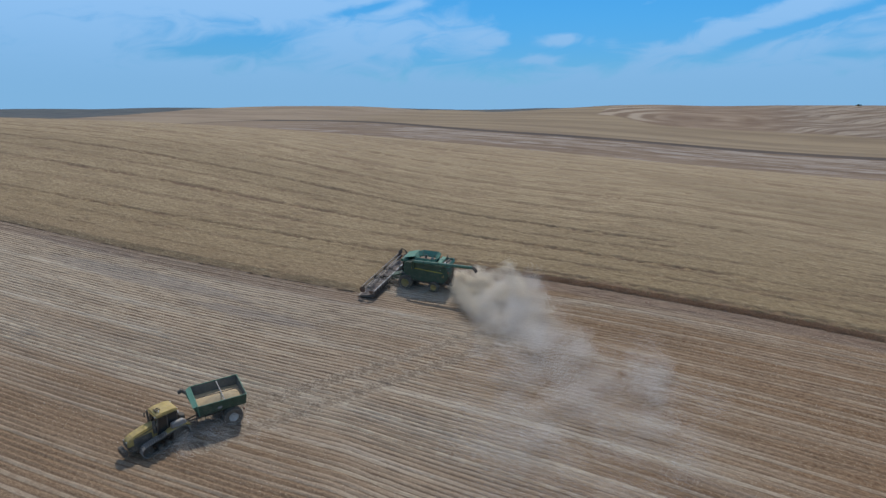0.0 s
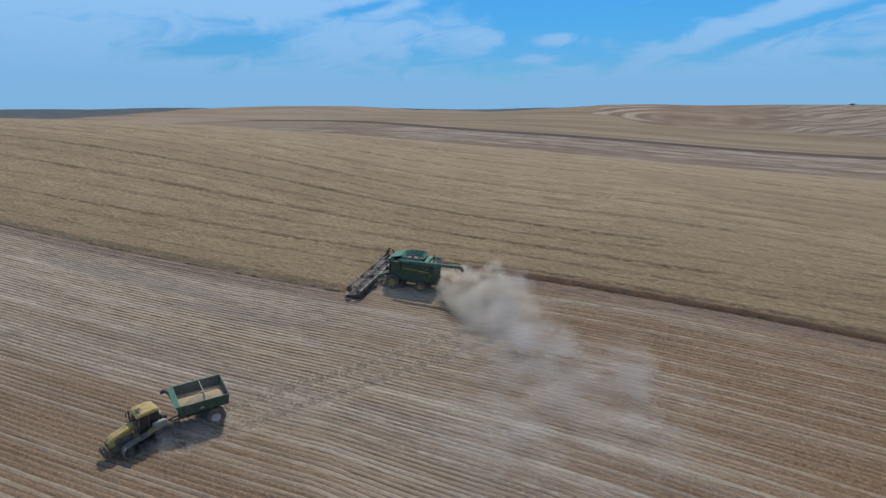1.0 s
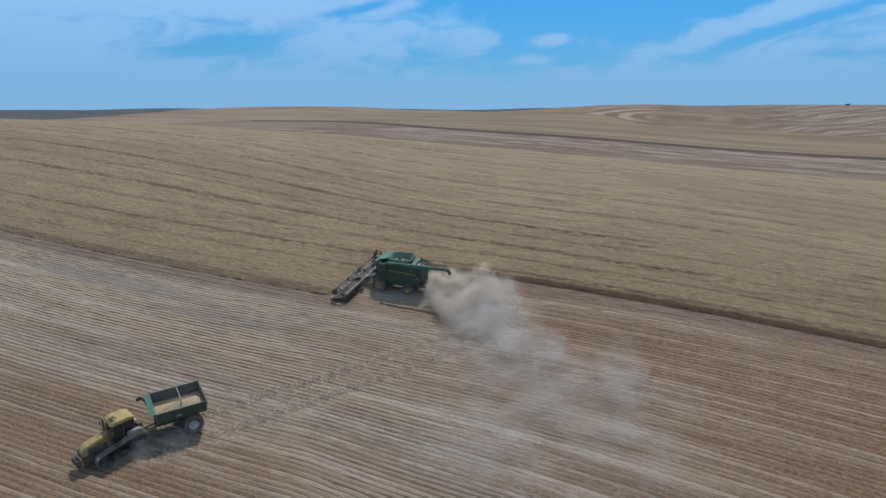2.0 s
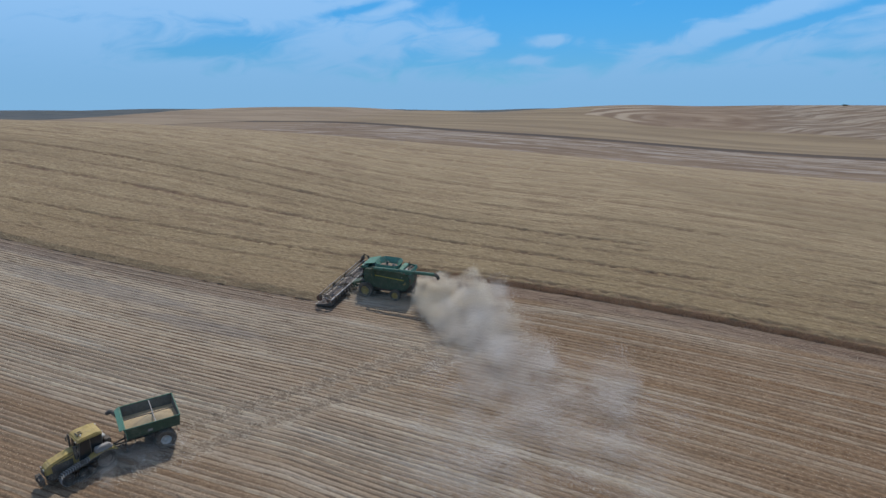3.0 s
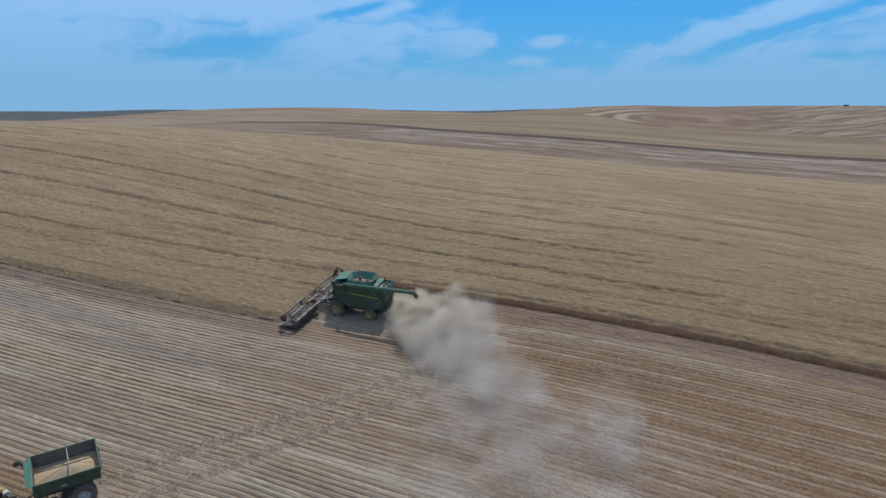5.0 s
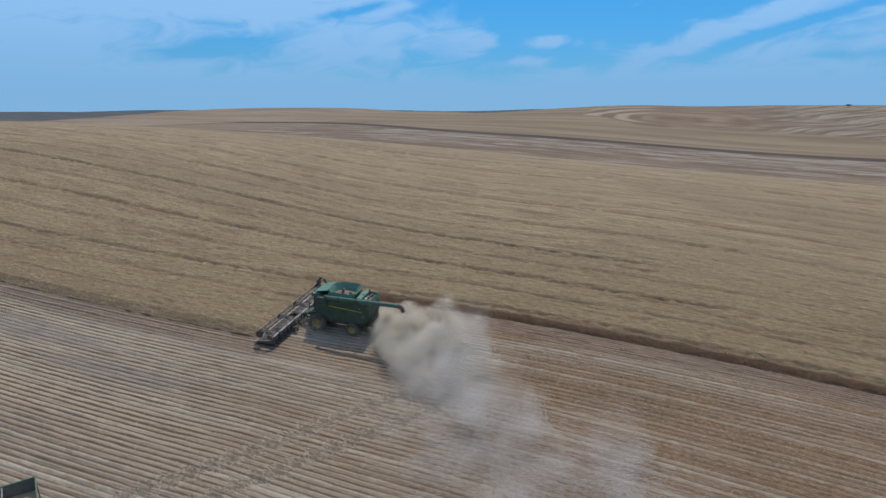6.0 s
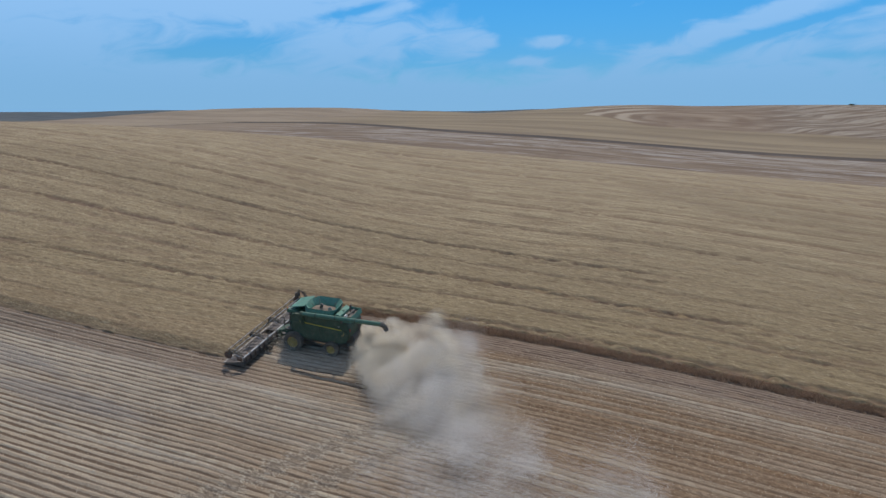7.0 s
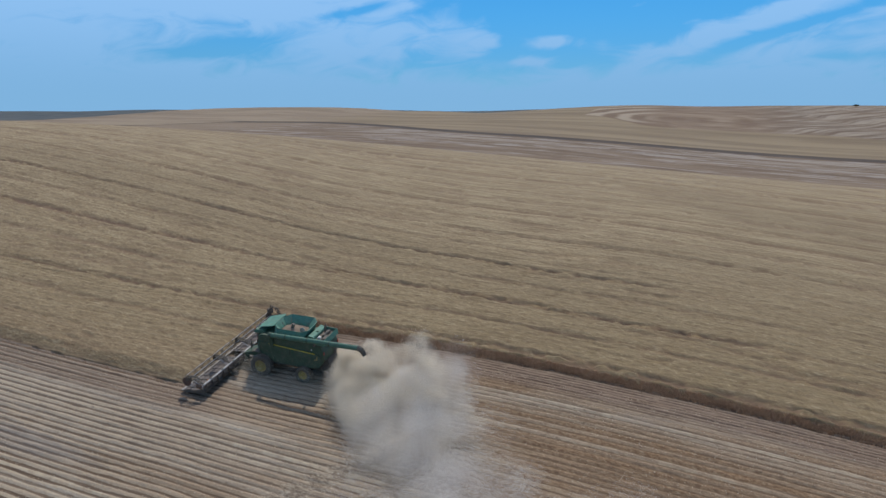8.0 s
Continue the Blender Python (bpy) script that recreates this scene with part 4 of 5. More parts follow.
    cab = part("cab", bm, GLASS, ob, "dark tinted cab glass")
    for x, y in ((0.8, 0.96), (0.8, -0.96), (1.12, 0.96), (1.12, -0.96)):
        part("cab_pillar", made(add_box, (x, y, 2.65), (0.09, 0.06, 1.9), None, 0.015), BLACK, cab)
    bm = made(add_prism, [(0.25, 3.55), (0.25, 3.85), (1.2, 3.88), (1.45, 3.72), (1.4, 3.55)], -1.12, 1.12, 0.07)
    part("cab_roof", bm, GREEN, ob, "green cab roof")
    for y in (-0.75, -0.4, 0.4, 0.75):
        part("work_light", made(add_box, (1.48, y, 3.68), (0.06, 0.2, 0.11), None, 0.015), WHITE, ob, "small work light")
    part("beacon", made(add_tube, (1.3, 0.95, 3.8), (1.3, 0.95, 4.0), 0.07, 10), ORANGE, ob, "orange beacon")
    # steps and rail on the near side
    ladder = part("ladder", made(add_box, (0.95, 1.35, 2.12), (0.9, 0.6, 0.06), None, 0.01), DARK_STEEL, ob, "dark access ladder and platform")
    bm = bmesh.new()
    add_pipe(bm, [(0.6, 1.66, 2.12), (0.6, 1.66, 3.0), (1.4, 1.66, 3.0), (1.4, 1.66, 2.12)], 0.025, 8)
    part("handrail", bm, GREEN, ladder)
    for i in range(4):
        part("step", made(add_box, (1.45, 1.75, 0.6 + 0.36 * i), (0.42, 0.28, 0.05), None, 0.01), DARK_STEEL, ladder)
    bm = bmesh.new()
    add_pipe(bm, [(1.1, 1.0, 3.4), (1.3, 1.75, 3.3), (1.3, 1.75, 2.7)], 0.022, 8)
    add_box(bm, (1.3, 1.78, 2.75), (0.06, 0.26, 0.45), None, 0.02)
    part("mirror", bm, BLACK, ob)
    # unloading auger folded back
    bm = made(add_tube, (-0.9, 1.86, 4.02), (-9.6, 2.05, 4.34), 0.2, 18)
    auger = part("unloading_auger", bm, GREEN, ob, "long green unloading auger folded back")
    for x in (-2.4, -4.6, -6.8):
        t = (x + 0.9) / -8.7
        part("auger_band", made(add_tube, (x, 1.86 + 0.19 * t, 4.02 + 0.32 * t), (x - 0.1, 1.862 + 0.19 * t, 4.024 + 0.32 * t), 0.22, 18), GREEN_DARK, auger)
    bm = made(add_tube, (-9.55, 2.0, 4.36), (-9.98, 2.02, 4.2), 0.235, 14)
    add_tube(bm, (-9.98, 2.02, 4.2), (-10.2, 2.03, 3.8), 0.235, 14, 0.19)
    part("spout", bm, BLACK, auger, "black rubber spout")
    bm = made(add_tube, (-0.75, 1.6, 2.9), (-0.75, 1.84, 4.02), 0.21, 16)
    add_tube(bm, (-0.72, 1.84, 4.0), (-1.0, 1.87, 4.025), 0.22, 16)
    part("auger_elbow", bm, GREEN_DARK, auger)
    part("auger_cradle", made(add_box, (-5.2, 1.72, 3.85), (0.14, 0.3, 0.42), None, 0.02), BLACK, auger)
    # straw chopper and spreader
    bm = made(add_prism, [(-5.5, 1.5), (-6.35, 2.15), (-6.75, 1.75), (-6.45, 1.0), (-5.6, 0.95)], -0.85, 0.85, 0.05)
    part("straw_chopper", bm, DARK_STEEL, ob, "dark straw chopper")
    for y in (-0.9, -0.45, 0.0, 0.45, 0.9):
        part("tail_fin", made(add_prism, [(-6.45, 1.05), (-6.7, 1.55), (-7.15, 1.15), (-6.9, 0.85)], y - 0.015, y + 0.015), DARK_STEEL, ob)
    for y in (-1.35, 1.35):
        part("tail_light", made(add_box, (-6.38, y, 2.9), (0.05, 0.16, 0.28), None, 0.012), RED, ob, "red tail light")
    part("rear_ladder", made(add_box, (-6.42, -0.7, 2.5), (0.06, 0.5, 1.3), None, 0.02), DARK_STEEL, ob)
    # the tall upper works, and the short tail behind the rear axle
    for o in ob.children_recursive:
        for v in o.data.vertices:
            if v.co.z > 1.3:
                v.co.z = 1.3 + (v.co.z - 1.3) * 1.14
            if v.co.x < -4.2 and "auger" not in o.name and "spout" not in o.name:
                v.co.x = -4.2 + (v.co.x + 4.2) * 0.78
    part("front_axle", made(add_tube, (0.4, -1.7, 1.04), (0.4, 1.7, 1.04), 0.22, 12), DARK_STEEL, ob)
    part("rear_axle", made(add_tube, (-3.85, -1.4, 0.8), (-3.85, 1.4, 0.8), 0.13, 12), DARK_STEEL, ob)
    for sgn in (1, -1):
        wheel(ob, 0.4, sgn * 1.72, 1.04, 0.74, YELLOW, "yellow wheel rim", sgn)
        wheel(ob, -3.85, sgn * 1.6, 0.8, 0.58, YELLOW, "yellow wheel rim", sgn)
    # feeder house
    bm = made(add_prism, [(0.9, 1.25), (0.9, 2.0), (3.3, 1.15), (3.3, 0.35)], -0.72, 0.72, 0.04)
    part("feeder_house", bm, GREEN_DARK, ob)
    return ob


def build_header(m):
    """A twelve metre cutting platform with its reel; origin under the middle of its back."""
    W = 6.75
    ob = thing("harvester_header", m, "wide grey and green grain header with turning reel in the wheat", "header")
    part("back_frame", made(add_tube, (0.0, -W, 1.1), (0.0, W, 1.1), 0.085, 10), PALE_STEEL, ob, "pale worn steel top tube")
    part("lower_beam", made(add_box, (0.02, 0, 0.38), (0.2, 2 * W, 0.2), None, 0.03), DARK_STEEL, ob)
    part("back_sheet", made(add_plate, [(0.1, W, 0.4), (0.1, -W, 0.4), (0.06, -W, 1.05), (0.06, W, 1.05)], 0.03), APRON, ob, "dusty back sheet")
    for k in range(17):
        y = -W + 0.3 + k * (2 * W - 0.6) / 16
        part("brace", made(add_prism, [(-0.05, 0.3), (-0.26, 0.45), (-0.22, 0.95), (-0.05, 1.12)], y - 0.03, y + 0.03), DARK_STEEL, ob)
    for k in range(8):
        y = -W + 0.9 + k * 1.64
        part("hose_clip", made(add_box, (-0.02, y, 1.2), (0.14, 0.22, 0.08), None, 0.02), BLACK, ob)
    part("hydraulic_hose", made(add_pipe, [(-0.1, -W + 0.2, 0.9), (-0.14, -2.5, 0.84), (-0.1, 0.4, 0.95), (-0.14, 3.0, 0.84), (-0.1, W - 0.2, 0.9)], 0.03, 6), BLACK, ob)
    # draper belts and cutter bar
    for a, b in ((0.55, W - 0.15), (-W + 0.15, -0.55)):
        belt = part("draper_belt", made(add_plate, [(0.12, a, 0.46), (0.12, b, 0.46), (2.25, b, 0.22), (2.25, a, 0.22)], 0.03), APRON, ob, "dusty grey draper belt")
        for k in range(9):
            y = a + (b - a) * (k + 0.5) / 9
            part("belt_slat", made(add_box, (1.18, y, 0.385), (2.05, 0.04, 0.025), Matrix.Rotation(0.112, 3, "Y")), RUBBER, belt)
    part("feed_drum", made(add_tube, (0.45, -0.6, 0.55), (0.45, 0.6, 0.55), 0.22, 16), DARK_STEEL, ob)
    bar = part("cutter_bar", made(add_box, (2.33, 0, 0.16), (0.16, 2 * W, 0.06), None, 0.01), STEEL, ob, "worn steel cutter bar")
    bm = bmesh.new()
    for k in range(160):
        y = -W + 0.04 + k * 2 * W / 160
        add_tube(bm, (2.4, y, 0.16), (2.56, y, 0.15), 0.018, 5, 0.004)
    part("knife_guards", bm, STEEL, bar)
    for sgn in (1, -1):
        y = sgn * W
        bm = made(add_prism, [(-0.1, 0.2), (-0.1, 0.75), (0.2, 0.7), (1.1, 0.4), (2.5, 0.14), (1.9, 0.08)], y - 0.05, y + 0.05, 0.03)
        part("end_divider", bm, DARK_STEEL, ob, "dark pointed crop divider")
        part("drive_shield", made(add_box, (0.35, sgn * (W + 0.14), 1.0), (0.6, 0.2, 0.45), None, 0.08), RUST, ob)
    # reel
    reel_x, reel_z, R = 1.75, 1.12, 0.5
    for half in (1, -1):
        y0, y1 = half * 0.18, half * (W - 0.25)
        tube = part("reel", made(add_tube, (reel_x, y0, reel_z), (reel_x, y1, reel_z), 0.075, 12), BLACK, ob, "long steel reel tube with tined bats")
        for b in range(6):
            a = 2 * math.pi * b / 6 + 0.3
            bx, bz = reel_x + R * math.cos(a), reel_z + R * math.sin(a)
            bm = made(add_tube, (bx, y0, bz), (bx, y1, bz), 0.026, 6)
            for k in range(44):
                y = y0 + (y1 - y0) * (k + 0.5) / 44
                add_tube(bm, (bx, y, bz), (bx - 0.05, y, bz - 0.24), 0.011, 4, 0.006)
            part("reel_bat", bm, PALE_STEEL if b % 3 else DARK_STEEL, tube, "reel bat with hanging tines")
        for k in range(7):
            y = y0 + (y1 - y0) * (0.02 + 0.96 * k / 6)
            bm = bmesh.new()
            for b in range(6):
                a = 2 * math.pi * b / 6 + 0.3
                add_tube(bm, (reel_x, y, reel_z), (reel_x + R * math.cos(a), y, reel_z + R * math.sin(a)), 0.018, 5)
            add_lathe(bm, [(0.24, -0.015), (0.27, -0.015), (0.27, 0.015), (0.24, 0.015), (0.24, -0.015)], 18, (reel_x, y, reel_z))
            part("reel_spider", bm, DARK_STEEL, tube)
    for y in (-W + 0.1, -0.1 * W, 0.42 * W, W - 0.1):
        bm = bmesh.new()
        add_pipe(bm, [(0.0, y, 1.2), (0.7, y, 1.5), (1.75, y, 1.2)], 0.06, 8)
        arm = part("reel_arm", bm, DARK_STEEL, ob)
        part("lift_cylinder", made(add_tube, (0.05, y + 0.12, 0.95), (0.95, y + 0.12, 1.42), 0.035, 8), PALE_STEEL, arm, "pale lift cylinder")
        big = 1.35 if y < -W + 0.2 else 1.0
        bm = made(add_box, (1.6, y - 0.05, 1.35 * big), (0.4 * big, 0.3 * big, 0.36 * big), None, 0.06)
        part("reel_drive", bm, BLACK, ob, "black reel drive with hoses")
        bm = bmesh.new()
        for k in range(4):
            add_pipe(bm, [(0.3, y + 0.2 - 0.12 * k, 1.35), (0.8, y + 0.3 - 0.2 * k, (1.8 - 0.08 * k) * big), (1.3, y + 0.25 - 0.16 * k, (1.95 - 0.1 * k) * big), (1.75, y + 0.1 - 0.1 * k, 1.5)], 0.035, 6)
        part("drive_hoses", bm, BLACK, arm, "looped black hoses")
    for y in (-W + 0.05, W - 0.05):
        bm = made(add_lathe, [(0.05, -0.04), (0.42, -0.04), (0.42, 0.04), (0.05, 0.04), (0.05, -0.04)], 20, (reel_x, y, reel_z))
        part("reel_end_disc", bm, RUST, ob, "dark reel end disc")
    for y in (-2.9, 2.9):
        part("gauge_wheel", made(add_lathe, [(0.1, -0.1), (0.28, -0.1), (0.32, 0), (0.28, 0.1), (0.1, 0.1), (0.1, -0.1)], 18, (-0.55, y, 0.31)), RUBBER, ob)
        part("wheel_arm", made(add_tube, (-0.05, y, 0.6), (-0.55, y, 0.33), 0.045, 8), DARK_STEEL, ob)
    for y in (-W + 0.5, W - 0.5):
        part("marker_light", made(add_box, (-0.12, y, 1.42), (0.05, 0.14, 0.1), None, 0.012), ORANGE, ob, "orange marker light")
    return ob


# ---- tracked tractor ----
def build_tractor(m):
    ob = thing("tracked_tractor", m, "yellow rubber-tracked tractor pulling a grain cart over stubble", "tractor")
    part("frame", made(add_prism, [(-2.3, 0.55), (-2.3, 1.25), (2.9, 1.25), (3.1, 0.85), (2.6, 0.55)], -0.5, 0.5, 0.04), BLACK, ob)
    bm = made(add_prism, [(0.35, 1.2), (0.35, 2.32), (1.2, 2.30), (2.7, 2.02), (3.12, 1.75), (3.2, 1.2)], -0.52, 0.52, 0.10)
    hood = part("hood", bm, YELLOW, ob, "sloping yellow engine hood")
    for sgn in (1, -1):
        y = sgn * 0.525
        part("side_grille", made(add_box, (1.75, y, 1.58), (1.7, 0.02, 0.55), None, 0.008), BLACK, hood, "black side grille")
        part("hood_stripe", made(add_box, (1.5, y, 2.02), (1.9, 0.012, 0.07), Matrix.Rotation(0.13, 3, "Y")), BLACK, hood)
    part("front_grille", made(add_box, (3.2, 0, 1.45), (0.04, 0.85, 0.45), None, 0.012), BLACK, hood, "black front grille")
    for y in (-0.3, 0.3):
        part("headlight", made(add_box, (3.17, y, 1.78), (0.05, 0.22, 0.1), None, 0.02), WHITE, hood, "pale headlight")
    for k in range(9):
        part("front_weight", made(add_box, (3.5, -0.52 + 0.13 * k, 0.85), (0.42, 0.115, 0.6), None, 0.02), BLACK, ob, "black front weight plate")
    # cab
    bm = made(add_prism, [(-1.45, 1.5), (-1.6, 3.0), (0.25, 3.0), (0.5, 1.9), (0.35, 1.3)], -0.82, 0.82, 0.05)
    cab = part("cab", bm, GLASS, ob, "dark tinted cab glass")
    for x0, x1, y in ((-1.46, -1.6, 0.82), (-1.46, -1.6, -0.82), (0.5, 0.25, 0.82), (0.5, 0.25, -0.82), (-0.55, -0.6, 0.83), (-0.55, -0.6, -0.83)):
        part("cab_pillar", made(add_tube, (x0, y, 1.5), (x1, y, 3.02), 0.045, 8), BLACK, cab)
    bm = made(add_prism, [(-1.72, 3.0), (-1.7, 3.2), (-1.2, 3.32), (0.0, 3.32), (0.42, 3.2), (0.48, 3.02)], -0.95, 0.95, 0.08)
    roof = part("cab_roof", bm, YELLOW, ob, "yellow cab roof")
    bm = bmesh.new()
    add_box(bm, (0.12, 0.12, 3.37), (0.1, 0.75, 0.1), None, 0.02)
    add_box(bm, (-0.12, 0.2, 3.36), (0.42, 0.1, 0.08), None, 0.02)
    add_box(bm, (-0.16, -0.12, 3.36), (0.3, 0.1, 0.08), None, 0.02)
    part("roof_antenna", bm, BLACK, roof, "black roof antenna bracket")
    part("beacon", made(add_tube, (-0.05, 0.5, 3.3), (-0.05, 0.5, 3.46), 0.06, 10), WHITE, roof, "small pale beacon")
    for x, y in ((0.5, 0.7), (0.5, -0.7), (-1.72, 0.7), (-1.72, -0.7)):
        part("work_light", made(add_box, (x, y, 3.12), (0.05, 0.2, 0.11), None, 0.02), WHITE, roof, "small work light")
    # stack, air cleaner, mirrors, steps
    part("exhaust_stack", made(add_tube, (0.6, -0.6, 1.9), (0.6, -0.6, 3.3), 0.09, 12), BLACK, ob, "tall black exhaust stack")
    part("air_cleaner", made(add_tube, (0.62, 0.62, 1.7), (0.62, 0.62, 2.75), 0.15, 14), BLACK, ob, "black air cleaner")
    for sgn in (1, -1):
        bm = bmesh.new()
        add_pipe(bm, [(0.4, sgn * 0.85, 2.8), (0.6, sgn * 1.35, 2.75), (0.6, sgn * 1.35, 2.5)], 0.02, 6)
        add_box(bm, (0.62, sgn * 1.36, 2.55), (0.06, 0.22, 0.4), None, 0.02)
        part("mirror", bm, BLACK, ob)
        bm = made(add_prism, [(-0.1, 1.5), (-0.5, 1.72), (-2.1, 1.78), (-2.55, 1.45), (-2.5, 1.38), (-2.05, 1.68), (-0.5, 1.64)], sgn * 0.62, sgn * 1.45, 0.02)
        part("fender", bm, YELLOW, ob, "yellow track fender")
        part("fuel_tank", made(add_prism, [(-0.7, 1.75), (-0.75, 2.2), (-1.9, 2.2), (-2.2, 1.95), (-2.2, 1.75)], min(sgn * 0.9, sgn * 1.36), max(sgn * 0.9, sgn * 1.36), 0.06), YELLOW if sgn < 0 else GREY, ob, "side fuel tank")
        part("steps", made(add_box, (0.2, sgn * 1.15, 1.5), (0.7, 0.45, 0.05), None, 0.01), BLACK, ob)
    part("hydraulic_block", made(add_box, (-2.15, 0.25, 1.95), (0.5, 0.7, 0.45), None, 0.06), BLACK, ob)
    part("tool_box", made(add_box, (-1.95, -0.45, 2.0), (0.55, 0.5, 0.4), None, 0.05), WHITE, ob, "pale storage box")
    part("drawbar", made(add_box, (-2.9, 0, 0.62), (1.3, 0.16, 0.1), None, 0.02), BLACK, ob)
    for o in ob.children_recursive:
        for v in o.data.vertices:
            if v.co.z > 1.5:
                v.co.z = 1.5 + (v.co.z - 1.5) * 1.16
    # rubber tracks
    for sgn in (1, -1):
        y = sgn * 1.12
        xr, zr, rr, xf, zf, rf = -1.45, 0.93, 0.86, 1.75, 0.62, 0.55
        loop = []
        for i in range(13):
            a = radians(95 + i * 170 / 12)
            loop.append((xr + rr * math.cos(a), zr + rr * math.sin(a)))
        for i in range(13):
            a = radians(265 + i * 180 / 12)
            loop.append((xf + rf * math.cos(a), zf + rf * math.sin(a)))
        inner = [(0.5 * (xr + xf) + (x - 0.5 * (xr + xf)) * 0.975, 0.75 + (z - 0.75) * 0.93) for x, z in loop]
        bm = bmesh.new()
        rings = [[bm.verts.new((x, y + w, z)) for x, z in pts] for pts, w in ((inner, -0.36), (loop, -0.36), (loop, 0.36), (inner, 0.36))]
        n = len(loop)
        for a, b in zip(rings, rings[1:] + rings[:1]):
            for i in range(n):
                bm.faces.new((a[i], a[(i + 1) % n], b[(i + 1) % n], b[i]))
        bmesh.ops.recalc_face_normals(bm, faces=bm.faces)
        belt = part("track_belt", bm, RUBBER, ob, "black rubber track with dusty lugs")
        # lugs spaced evenly round the loop
        bm = bmesh.new()
        P = [Vector((x, 0, z)) for x, z in loop + loop[:1]]
        L = [(b - a).length for a, b in zip(P, P[1:])]
        total, count = sum(L), 54
        for k in range(count):
            d, i = total * k / count, 0
            while d > L[i]:
                d -= L[i]
                i += 1
            p, t = P[i].lerp(P[i + 1], d / L[i]), (P[i + 1] - P[i]).normalized()
            nrm = Vector((t.z, 0, -t.x))
            ang = math.atan2(-t.z, t.x)
            for s2 in (-1, 1):
                m2 = Matrix.Translation((p.x + nrm.x * 0.03, y + s2 * 0.19, p.z + nrm.z * 0.03)) @ Matrix.Rotation(ang, 4, "Y") @ Matrix.Rotation(s2 * 0.35, 4, "Z")
                bmesh.ops.create_cube(bm, size=1, matrix=m2 @ Matrix.Diagonal((0.08, 0.36, 0.07, 1)))
        part("lugs", bm, GREY, belt, "dusty grey track lugs")
        for x, z, r in ((xr, zr, rr * 0.86), (xf, zf, rf * 0.84), (0.55, 0.36, 0.26), (-0.2, 0.36, 0.26)):
            bm = made(add_lathe, [(r, -0.25), (r, 0.25), (r * 0.8, 0.22), (r * 0.75, 0.1), (r * 0.2, 0.12), (0.001, 0.14)], 24, (x, y, z))
            if sgn < 0:
                bm.free()
                bm = made(add_lathe, [(r, 0.25), (r, -0.25), (r * 0.8, -0.22), (r * 0.75, -0.1), (r * 0.2, -0.12), (0.001, -0.14)], 24, (x, y, z))
            part("track_wheel", bm, BLACK, belt)
    return ob


